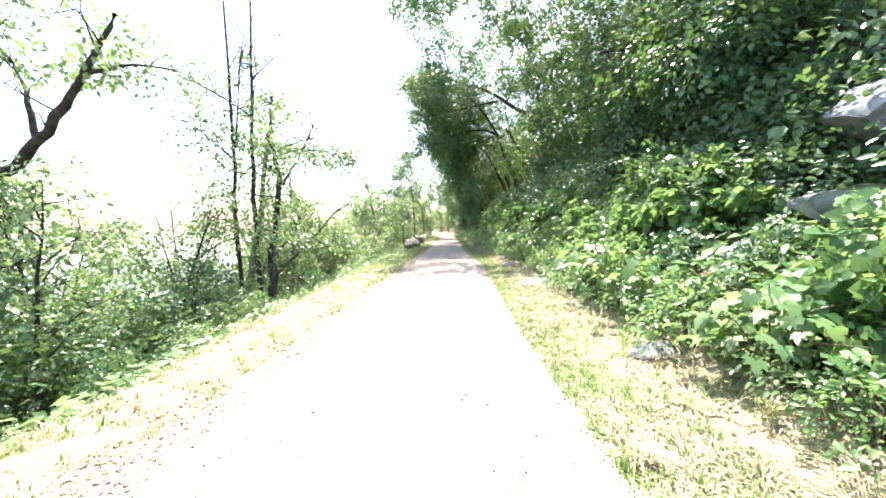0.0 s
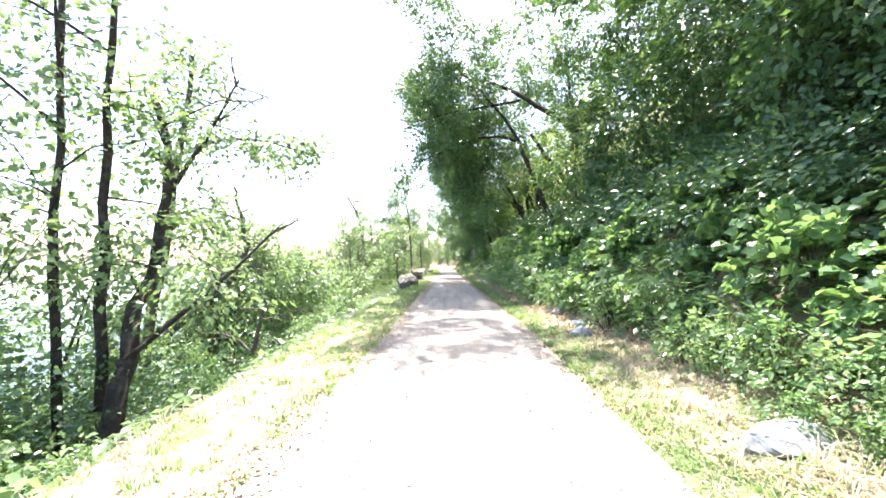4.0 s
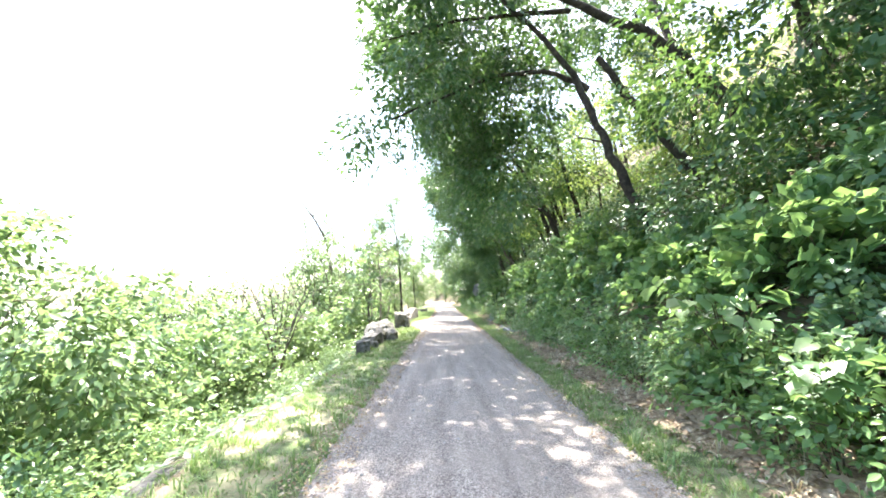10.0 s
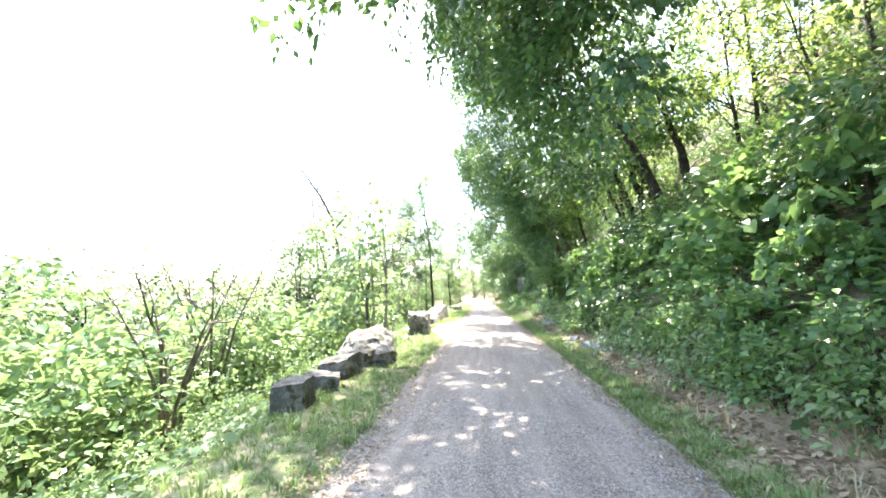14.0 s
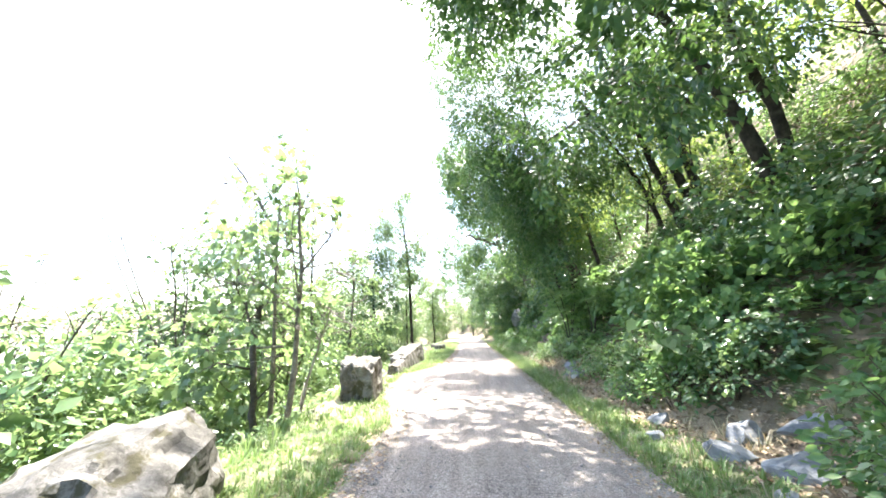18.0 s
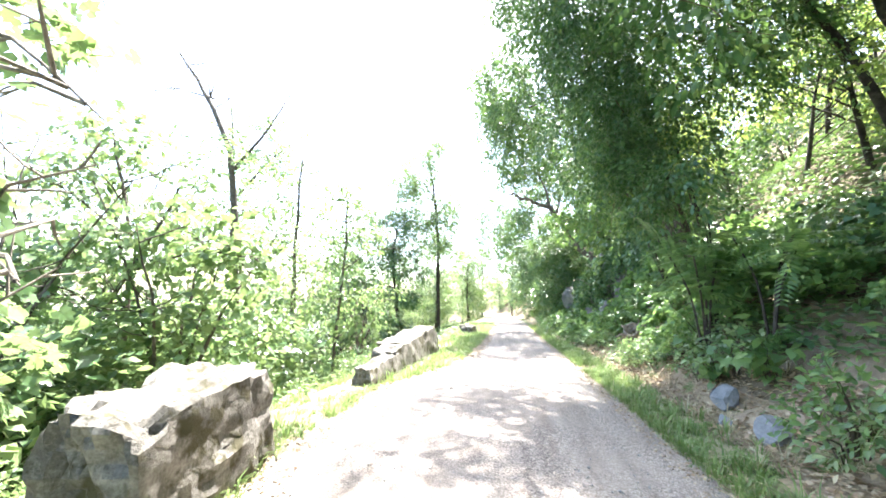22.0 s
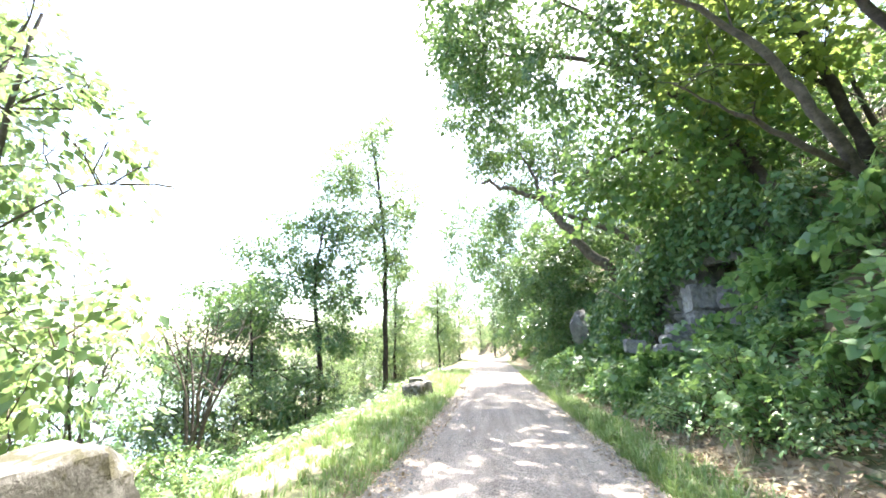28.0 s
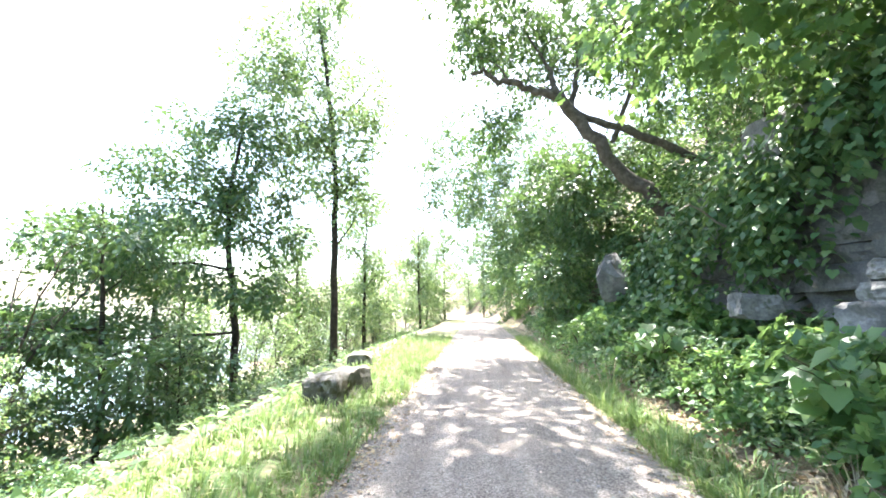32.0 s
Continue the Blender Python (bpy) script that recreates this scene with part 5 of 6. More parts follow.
tree("small_tree", "small dark-trunked tree with drooping layered boughs", (-6.5, 56.9, -1.9),
     [([(-6.4, 56.9, -2.2), (-6.6, 56.9, 0.0), (-6.9, 56.8, 2.2), (-7.2, 56.8, 4.6), (-7.0, 56.8, 6.6)], 0.13, 0.04), ([(-10.4, 58.6, -3.2), (-10.8, 58.6, 0.6), (-11.0, 58.8, 4.0)], 0.12, 0.04), ([(-7.6, 54.0, -2.6), (-7.9, 54.0, 0.6), (-8.4, 54.0, 3.4)], 0.08, 0.02)],
     [([(-6.9, 56.8, 2.2), (-8.4, 56.4, 2.4), (-9.8, 56.0, 1.8)], 0.05, 0.012), ([(-6.9, 56.8, 3.0), (-5.9, 56.6, 3.4), (-5.1, 56.4, 3.0)], 0.04, 0.01), ([(-6.6, 56.9, 0.4), (-8.6, 55.6, 0.2), (-11.0, 54.4, 0.5)], 0.05, 0.012), ([(-7.0, 56.8, 3.8), (-8.6, 56.6, 4.4), (-10.2, 56.4, 4.2)], 0.04, 0.01), ([(-7.9, 54.0, 0.6), (-9.2, 53.6, 0.6), (-10.6, 53.2, -0.2)], 0.04, 0.01), ([(-7.8, 54.0, 0.0), (-6.6, 53.6, 0.3), (-5.6, 53.2, -0.1)], 0.03, 0.01)],
     [((-7.6, 56.8, 5.0), (1.6, 1.6, 0.7), 80), ((-8.2, 56.6, 3.8), (2.2, 1.8, 0.55), 110), ((-6.6, 56.8, 6.4), (1.1, 1.1, 0.7), 50), ((-9.4, 56.2, 2.2), (2.0, 1.6, 0.5), 100), ((-5.7, 56.6, 3.1), (1.1, 1.1, 0.5), 55), ((-6.4, 56.6, 1.6), (1.8, 1.5, 0.5), 80), ((-9.4, 55.0, 0.6), (2.4, 1.6, 0.45), 100), ((-11.0, 58.6, 3.6), (1.8, 1.6, 0.7), 60), ((-8.3, 54.0, 2.6), (1.5, 1.3, 0.5), 70), ((-9.2, 53.6, 0.4), (1.8, 1.3, 0.45), 80), ((-6.2, 53.4, 0.0), (1.3, 1.2, 0.4), 70), ((-7.2, 54.4, -1.0), (2.0, 1.6, 0.6), 100), ((-9.8, 53.6, -1.4), (2.0, 1.6, 0.7), 100), ((-8.4, 57.0, 6.8), (1.4, 1.3, 0.6), 60), ((-10.0, 57.0, 5.5), (1.7, 1.4, 0.6), 80), ((-11.8, 57.2, 3.5), (1.8, 1.5, 0.5), 80), ((-10.4, 56.6, 2.0), (1.9, 1.5, 0.5), 90), ((-12.4, 56.4, 0.4), (1.9, 1.5, 0.5), 80), ((-6.6, 57.4, 4.6), (1.4, 1.2, 0.6), 60)],
     LEAF_MID, 0.14, OVAL, per=24, spread=0.3, twig_every=1)
tree("leafy_tree", "light green tree with bare twigs poking out on top", (-10.2, 45.6, -4.8),
     [([(-10.0, 45.8, -5.2), (-9.8, 45.6, 0.0), (-10.2, 45.5, 5.0), (-10.9, 45.4, 8.6)], 0.14, 0.03)],
     [([(-10.2, 45.5, 5.0), (-9.0, 45.4, 6.4), (-8.2, 45.4, 7.0)], 0.05, 0.012)],
     [((-9.6, 45.2, 7.2), (1.5, 1.6, 1.3), 46), ((-9.2, 45.6, 5.4), (2.0, 2.0, 1.6), 64), ((-8.4, 46.0, 2.8), (2.2, 2.2, 1.6), 70), ((-10.4, 45.6, 3.6), (1.8, 1.8, 1.6), 50)],
     LEAF_LIGHT, 0.16, per=26, bark=BARK_WARM, twiggy=5)
for bx, by, bz, h in ((-6.0, 68.0, -1.6, 9.5), (-3.6, 74.0, -0.8, 8.0), (-9.0, 66.0, -3.0, 8.5), (-13.0, 63.0, -4.0, 9.5), (-2.6, 84.0, -0.4, 9.0), (1.5, 96.0, 0.0, 11.0), (-6.0, 92.0, -2.0, 12.0), (3.0, 112.0, 0.0, 9.0), (-0.5, 108.0, 0.0, 7.0), (-10.0, 104.0, -2.0, 9.0), (6.0, 106.0, 1.0, 10.0), (-4.0, 82.0, -1.2, 6.0), (-7.5, 76.0, -2.4, 7.5)):
    top = bz + h
    tree("far_tree", "light green tree seen beyond the bend of the slope", (bx, by, bz), [([(bx, by, bz - 0.4), (bx - 0.2, by, bz + h * 0.5), (bx - 0.4, by, top)], 0.12, 0.03)],
         [([(bx - 0.1, by, bz + h * 0.4), (bx + 1.0, by + 0.3, bz + h * 0.55)], 0.05, 0.012), ([(bx - 0.2, by, bz + h * 0.55), (bx - 1.3, by, bz + h * 0.7)], 0.05, 0.012)],
         [((bx - 0.4, by, top - 1.0), (1.3, 1.4, 1.3), 90), ((bx + 0.7, by + 0.3, bz + h * 0.55), (1.4, 1.5, 1.2), 90), ((bx - 1.2, by, bz + h * 0.7), (1.4, 1.4, 1.2), 90), ((bx, by, bz + h * 0.3), (1.9, 1.9, 1.5), 120)],
         LEAF_LIGHT, 0.15, per=26, group="far trees")

# ---- shrubs ----
BROAD = [shrub("broadleaf_vine_bush", "dense bush of broad heart-shaped vine leaves", 1.5, 1.05, 66, LEAF_BROAD, 0.2, HEART, 13, 0.2, group="vine bushes on the bank", face=(-0.75, -0.1)),
         shrub("broadleaf_vine_bush", "dense bush of broad lobed vine leaves", 1.3, 1.0, 52, LEAF_BROAD, 0.2, LOBED, 13, 0.2, group="vine bushes on the bank", face=(-0.75, -0.1)),
         shrub("broadleaf_vine_bush", "tangled bush of broad heart-shaped leaves", 1.8, 1.1, 66, LEAF_MID, 0.195, HEART, 13, 0.22, group="vine bushes on the bank", face=(-0.75, -0.1)),
         shrub("broadleaf_vine_bush", "low bush of heart-shaped green leaves", 1.0, 1.0, 60, LEAF_BROAD, 0.195, HEART, 13, 0.18, group="vine bushes on the bank", face=(-0.75, -0.1))]
BANK = [shrub("bank_shrub", "dark small-leaved shrub on the bank", 1.6, 1.2, 74, LEAF_DARK, 0.13, OVAL, 14, 0.24, group="shrubs on the bank", face=(-0.55, -0.1)),
        shrub("bank_shrub", "mid green small-leaved shrub on the bank", 1.3, 1.2, 68, LEAF_MID, 0.12, OVAL, 14, 0.24, group="shrubs on the bank", face=(-0.55, -0.1)),
        shrub("bank_shrub", "tall dark tangled shrub on the bank", 2.2, 1.1, 84, LEAF_DARK, 0.13, OVAL, 14, 0.26, group="shrubs on the bank", face=(-0.55, -0.1))]
FAR = [shrub("upper_bank_shrub", "dark tangled shrub higher on the bank", 1.8, 1.2, 76, LEAF_DARK, 0.15, KITE, 13, 0.25, group="shrubs high on the bank", face=(-0.55, -0.1)),
       shrub("upper_bank_shrub", "mid green shrub higher on the bank", 1.5, 1.25, 70, LEAF_MID, 0.14, KITE, 13, 0.25, group="shrubs high on the bank", face=(-0.55, -0.1))]
# lit counterpart of FAR: similar shrubs with sunlight put into the leaf colour
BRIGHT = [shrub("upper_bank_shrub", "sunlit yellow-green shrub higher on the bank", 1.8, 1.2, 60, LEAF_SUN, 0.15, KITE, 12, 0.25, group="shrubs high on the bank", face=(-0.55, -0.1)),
          shrub("upper_bank_shrub", "leafy green shrub in dappled sun on the bank", 1.5, 1.25, 56, LEAF_MAPLE, 0.14, OVAL, 12, 0.25, group="shrubs high on the bank", face=(-0.55, -0.1))]
HERBS = [shrub("leafy_herb", "low leafy green herbs at the bank's foot", 0.5, 0.55, 60, LEAF_LIGHT, 0.075, OVAL, 9, 0.11, group="herbs at the bank's foot", category="plant", face=(-0.5, 0)),
         shrub("leafy_herb", "knee-high green nettles and brambles", 0.75, 0.5, 56, LEAF_BROAD, 0.085, OVAL, 9, 0.12, group="herbs at the bank's foot", category="plant", face=(-0.5, 0))]
LEFT = [shrub("slope_shrub", "sunlit light green shrub on the falling slope", 1.7, 1.3, 84, LEAF_LIGHT, 0.15, OVAL, 16, 0.25, group="shrubs on the slope"),
        shrub("slope_shrub", "leafy mid green shrub on the falling slope", 2.2, 1.3, 80, LEAF_MID, 0.19, KITE, 10, 0.27, group="shrubs on the slope"),
        shrub("slope_shrub", "low spreading sunlit bush with broad leaves", 1.2, 1.2, 60, LEAF_LIGHT, 0.14, OVAL, 14, 0.24, group="shrubs on the slope")]
TALL = [shrub("slope_shrub", "tall sunlit light green shrub on the falling slope", 3.2, 1.9, 150, LEAF_LIGHT, 0.17, KITE, 12, 0.32, group="shrubs on the slope"),
        shrub("slope_shrub", "tall mid green tangled shrub on the falling slope", 3.4, 1.8, 140, LEAF_MID, 0.16, KITE, 12, 0.32, group="shrubs on the slope")]
# darker leaves than LEFT: shade under the slim trees put into the colour
SHADE = [shrub("shaded_shrub", "deep green shrub shaded by slim trees", 1.5, 1.2, 70, LEAF_MID, 0.16, KITE, 12, 0.24, group="shaded shrubs on the slope"),
         shrub("shaded_shrub", "spreading dark shrub under slim trees", 1.2, 1.4, 74, LEAF_DARK, 0.16, KITE, 12, 0.26, group="shaded shrubs on the slope")]
SAPLINGS = [sapling("young_tree", "slim young tree with light sunlit leaves", 6.0, LEAF_LIGHT, 0.16, KITE, 120, 14, group="young trees on the slope"),
            sapling("young_tree", "young tree with airy green crown", 6.2, LEAF_MID, 0.16, KITE, 130, 14, group="young trees on the slope"),
            sapling("young_tree", "young tree with bright green crown", 6.4, LEAF_LIGHT, 0.16, KITE, 140, 14, width=1.7, group="young trees on the slope")]
UNDER = [sapling("understorey_tree", "slender dark green tree crowding the bank", 5.0, LEAF_DARK, 0.15, KITE, 150, 19, 1.5, group="trees crowding the bank"),
         sapling("understorey_tree", "slender mid green tree crowding the bank", 6.0, LEAF_MID, 0.15, KITE, 160, 19, 1.6, group="trees crowding the bank")]
# LEAF_SUN puts the sunshine into these crowns' colour
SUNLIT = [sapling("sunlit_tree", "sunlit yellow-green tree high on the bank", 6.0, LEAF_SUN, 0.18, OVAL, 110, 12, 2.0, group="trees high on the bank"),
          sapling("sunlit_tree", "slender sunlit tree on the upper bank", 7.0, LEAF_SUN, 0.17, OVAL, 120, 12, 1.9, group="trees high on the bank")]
# clearings where bare rock shows: (x0, x1, y0, y1)
CLEAR = ((2.3, 3.35, 6.9, 10.6), (2.2, 3.7, 29.5, 32.0), (2.9, 3.9, 42.8, 44.3), (2.3, 3.6, 34.6, 40.8), (2.3, 3.15, 21.5, 27.2), (4.3, 5.4, 4.1, 5.5), (4.4, 6.4, 48.3, 52.0))


def free(x, y):
    return not any(a < x < b and c < y < d for a, b, c, d in CLEAR)


pl = []
for y in np.concatenate([np.arange(-3, 58, 1.25), np.arange(58, 80, 2.6)]):
    for dx, lo, hi in ((1.4, 0.38, 0.6), (2.2, 0.6, 0.95), (3.1, 0.8, 1.2)) if not 47 < y < 56 else ((1.25, 0.45, 0.6), (1.75, 0.65, 0.85), (2.4, 0.75, 0.95), (3.0, 0.7, 0.85)):
        pl.append((float(bank_foot(y)) - 0.9 + dx + rng.uniform(-0.2, 0.3), y + rng.uniform(-0.4, 0.4), rng.uniform(lo, hi)))
pl += [(3.25, 3.0, 0.75), (3.6, 8.8, 0.7), (3.2, 1.6, 0.7)] + [(3.6 + 0.35 * k, 19.0 + 0.9 * (k % 4), 0.75) for k in range(7)] + [(3.6 + 0.35 * k, 32.2 + 0.9 * (k % 4), 0.85) for k in range(7)]
pl = [q for q in pl if free(q[0], q[1])] + [(3.15, 47.4, 0.55), (3.5, 48.0, 0.6), (3.9, 48.2, 0.6), (3.2, 48.6, 0.55), (3.6, 49.0, 0.55), (4.3, 48.5, 0.6), (3.0, 49.6, 0.5), (3.3, 50.6, 0.55), (4.7, 48.4, 0.6), (2.9, 47.0, 0.45), (2.85, 48.3, 0.42), (2.8, 49.8, 0.4), (2.75, 51.3, 0.42), (2.8, 52.8, 0.45)]
scatter(BROAD, pl, 50)
scatter(HERBS, [(float(bank_foot(y)) + rng.uniform(0.1, 0.55), y, rng.uniform(0.7, 1.3)) for y in np.arange(-2, 62, 0.6) if not (30.2 < y < 32.2 or 36.8 < y < 38.6 or 42.3 < y < 44.6 or 47 < y < 55)] + [(float(bank_foot(y)) + rng.uniform(0.0, 0.45), y, rng.uniform(0.6, 1.1)) for y in np.concatenate([np.arange(17.6, 30, 0.45), np.arange(33, 36, 0.45), np.arange(41.5, 58, 0.4)]) if not 43.0 < y < 44.6] + [(float(bank_foot(y)) + rng.uniform(-0.15, 0.7), y, rng.uniform(0.4, 0.75)) for y in np.arange(6.6, 11, 0.3)], 60)
pl = []
for y in np.concatenate([np.arange(-3, 60, 1.55), np.arange(60, 118, 3.2)]):
    for dx in (3.9, 5.5, 8.2, 11.5):
        if dx < 5 or (dx < 7 and y < 60) or y < 16:
            pl.append((float(bank_foot(y)) - 0.9 + dx + rng.uniform(-0.5, 0.5), y + rng.uniform(-0.6, 0.6), rng.uniform(0.8, 1.2) * (1.25 if dx > 9 else 1)))
pl += [(float(bank_foot(y)) + dx + rng.uniform(-0.6, 0.6), y, rng.uniform(1.2, 1.6)) for y in np.arange(24, 62, 2.4) for dx in (7.2, 10.2)]
for y in np.arange(6, 17, 1.2):
    for dx in (3.6, 5.0, 6.8, 9.2):
        pl.append((float(bank_foot(y)) - 0.9 + dx + rng.uniform(-0.5, 0.5), y, rng.uniform(0.8, 1.3)))
pl = [q for q in pl if free(q[0], q[1]) and not (42 < q[1] < 48.5 and 2.4 < q[0] - bank_foot(q[1]) < 6.5)]
scatter(BANK, [q for q in pl if q[0] - bank_foot(q[1]) < 4 and q[1] < 60], 60)
upper = [q for q in pl if q[0] - bank_foot(q[1]) >= 4 or q[1] >= 60]
scatter(FAR, [q for q in upper if not 25 < q[1] < 46], 60)
# the sun-coloured copies take FAR's place on this stretch
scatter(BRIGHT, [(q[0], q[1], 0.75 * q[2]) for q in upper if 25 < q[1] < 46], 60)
pl = []
for y in np.concatenate([np.arange(8, 15, 2.2), np.arange(21, 110, 3.6)]):
    for dx in (3.6, 5.4, 7.6, 11.0):
        if dx == 5.4 and y > 20:
            continue
        if (dx > 4 and 22 < y < 56) or (dx < 4 and y < 40):
            continue
        if (dx < 4 and (18 < y < 62)) or (dx < 8 and 22 < y < 46 and rng.random() < 0.6):
            continue
        pl.append((float(bank_foot(y)) - 0.9 + dx + rng.uniform(-0.6, 0.6), y + rng.uniform(-0.9, 0.9), rng.uniform(0.75, 1.1)))
scatter(UNDER, [q for q in pl if free(q[0], q[1])])
scatter(SUNLIT, [(float(bank_foot(y)) - 0.9 + dx + rng.uniform(-0.8, 0.8), y + rng.uniform(-1, 1), rng.uniform(0.8, 1.15)) for y in np.arange(27, 64, 3.2) for dx in (7.6, 11.5)] + [(7.2, 26.5, 0.8), (7.0, 29.8, 0.75), (7.4, 32.8, 0.8), (6.8, 38.2, 0.75), (7.4, 41.2, 0.85), (7.8, 43.8, 0.8)])
pl = []
for y in np.concatenate([np.arange(-3, 60, 1.5), np.arange(60, 100, 2.6)]):
    for dx, lo, hi in ((1.0, 0.45, 0.65), (2.2, 0.6, 0.9), (3.8, 0.7, 0.9), (5.8, 0.85, 1.1), (8.4, 1.0, 1.3)):
        if rng.random() < (0.92 if dx < 8 else 0.6):
            pl.append((float(brink(y)) - dx + rng.uniform(-0.4, 0.4), y + rng.uniform(-0.6, 0.6), rng.uniform(lo, hi), dx))
pl += [(float(brink(y)) - dx + rng.uniform(-0.6, 0.6), y, rng.uniform(0.8, 1.05), dx) for y in np.arange(2, 17, 1.7) for dx in (4.6, 6.8, 9.6) if not (dx < 5 and 8 < y < 13.5)]
near = [(q[0], q[1], q[2] * (0.62 if 12.5 < q[1] < 18 else 1)) for q in pl if q[1] < 46 and q[3] < 3 and not (12 < q[1] < 17.5 and q[3] > 1.5)]
# from y 21 on only light-leaved kinds: sunlit brightness put into leaf colour
scatter(LEFT, [q for q in near if q[1] < 21])
scatter(LEFT[::2], [q for q in near if q[1] >= 21])
tall = [(q[0], q[1], float(slope_top(q[1])) - (3.3 if 13.2 < q[1] < 19.8 else 1.0 if q[3] > 4.5 else 1.6) + rng.uniform(-0.6, 0.3)) for q in pl if q[1] < 46 and q[3] > 3]
plant_to(TALL[1:], [q for q in tall if q[1] < 21])
plant_to(TALL[:1], [q for q in tall if q[1] >= 21])
scatter(SHADE, [(q[0], q[1], q[2] * (1.35 if q[3] > 3 else 0.65)) for q in pl if q[1] >= 46])
pl = []
for y in np.concatenate([np.arange(-2, 38, 1.9), np.arange(38, 84, 2.6)]):
    for dx in (4.6, 7.6, 11.5):
        if 13 < y < 20.5 and dx < 11 or 36 < y < 48 and (dx < 5 or rng.random() < 0.6):
            continue
        top = float(slope_top(y)) + {4.6: -0.3, 7.6: 0.0, 11.5: 0.5 if y < 46 else -1.2}[dx] + rng.uniform(-0.7, 0.25)
        pl.append((float(brink(y)) - dx + rng.uniform(-1, 1), y + rng.uniform(-0.9, 0.9), top))
plant_to(SAPLINGS, pl)


def ground_cover(name, label, n, lo, hi, y0, y1, size, mat, high=0.22, gap=-0.25):
    """Creeping leaves over a slope, thick in patches."""
    y = rng.uniform(y0, y1, n)
    x = lo(y) + (hi(y) - lo(y)) * rng.uniform(0, 1, n)
    keep = np.array([noise.noise((a * 0.8, b * 0.8, 2.0)) > gap and (free(a, b) or not 29 < b < 46) for a, b in zip(x, y)])
    x, y = x[keep], y[keep]
    k = len(x)
    p = np.stack([x, y, ground_z(x, y) + rng.uniform(0.01, high, k)], 1)
    tip = rng.normal(0, 1, (k, 3)) * [1, 1, 0.3] + [-0.4, -0.2, -0.2]
    nrm = rng.normal(0, 0.3, (k, 3)) + [0, 0, 1]
    ob = new(name, mesh_of(name, *leaves(p, tip, nrm, size * rng.uniform(0.6, 1.3, k), KITE), mat))
    return tagged(ob, label, "ground cover", kind="stuff")


ground_cover("ivy_on_bank", "dark green creeping leaves covering the bank", 84000, lambda y: bank_foot(y) + 0.1, lambda y: bank_foot(y) + 8.6, -3, 66, 0.16, LEAF_MID, 0.25, -0.6)
ground_cover("vine_leaves_on_bank", "broad creeping vine leaves hiding the bank's foot", 17000, lambda y: bank_foot(y) + 0.45, lambda y: bank_foot(y) + 3.7, -3, 62, 0.2, LEAF_BROAD, 0.4, -0.45)
ground_cover("undergrowth_on_slope", "light green undergrowth covering the falling slope", 34000, lambda y: brink(y) - 8, lambda y: brink(y) - 0.1, -3, 66, 0.14, LEAF_LIGHT)

# ---- grass, litter and pebbles ----
def tufts(name, label, n, y0, y1, lo, hi, heights, mat, power=1.0, keep=None, lean=0.45, width=0.006, gap=-0.55):
    """Grass in tufts between two lines along the path: bent blades spreading from each tuft's heart."""
    per = 18
    c = n // per
    cy = rng.uniform(y0, y1, c)
    cu = np.clip(rng.uniform(0, 1, c) ** power, 0, 1)
    cx = lo(cy) * (1 - cu) + hi(cy) * cu
    on = np.array([noise.noise((x * 1.1, y * 0.7, 6.0)) > gap for x, y in zip(cx, cy)])
    if keep is not None:
        on &= rng.random(c) < keep(cx, cy)
    cx, cy = cx[on], cy[on]
    h = np.repeat(np.interp(cy, *heights) * rng.lognormal(0, 0.38, len(cx)), per)
    n = len(h)
    a, r = rng.uniform(0, 2 * np.pi, n), np.abs(rng.normal(0, 0.055, n))
    out = np.stack([np.cos(a), np.sin(a), np.zeros(n)], 1)
    x, y = np.repeat(cx, per) + out[:, 0] * r, np.repeat(cy, per) + out[:, 1] * r
    h = (h * rng.uniform(0.45, 1.15, n))[:, None]
    k = np.abs(rng.normal(lean, 0.25, n) + 3 * r)[:, None]
    b = np.stack([x, y, ground_z(x, y) - 0.01], 1)
    side = np.stack([-np.sin(a), np.cos(a), np.zeros(n)], 1) * (width * rng.uniform(0.6, 1.5, n))[:, None]
    mid = b + out * h * k * 0.3 + [0, 0, 1] * h * 0.6
    top = b + out * h * k * 1.1 + [0, 0, 1] * h * np.clip(1.0 - 0.35 * k, 0.25, 1)
    v = np.stack([b - side, b + side, mid - side * 0.8, mid + side * 0.8, top], 1).reshape(-1, 3)
    tris = (np.arange(n) * 5)[:, None, None] + np.array([[(0, 1, 3), (0, 3, 2), (2, 3, 4)]])
    ob = new(name, mesh_of(name, v, tris.reshape(-1, 3), mat))
    return tagged(ob, label, "grass", kind="stuff")


HIGH = ([0, 24, 34, 44, 60], [0.06, 0.075, 0.1, 0.125, 0.135])
tufts("grass_left_verge", "sunlit green grass on the verge above the slope", 150000, -2, 62, lambda y: path_left(y) + 0.05, lambda y: brink(y) - 0.3, HIGH, GRASS,
      keep=lambda x, y: np.where(y < 12, 0.34, np.where((y > 33) & (y < 46) & (x < brink(y) + 0.62), 0.35, 1.0)))
tufts("grass_right_verge", "green grass on the verge below the bank", 110000, -2, 62, lambda y: path_right(y) - 0.05, lambda y: 0.55 * bank_foot(y) + 0.45 * path_right(y), HIGH, GRASS, 1.4,
      keep=lambda x, y: np.where(y < 12, 0.9, 1.0))
tufts("grass_below_bank", "yellowing green grass among straw below the bank", 26000, -2, 13, path_right, lambda y: bank_foot(y) + 0.3, HIGH, GRASS, gap=-0.2)
tufts("dry_grass_left", "pale dry grass on the sunlit verge", 16000, -2, 15, path_left, lambda y: brink(y) - 0.3, ([0, 60], [0.07, 0.07]), STRAW, lean=0.7, width=0.005)
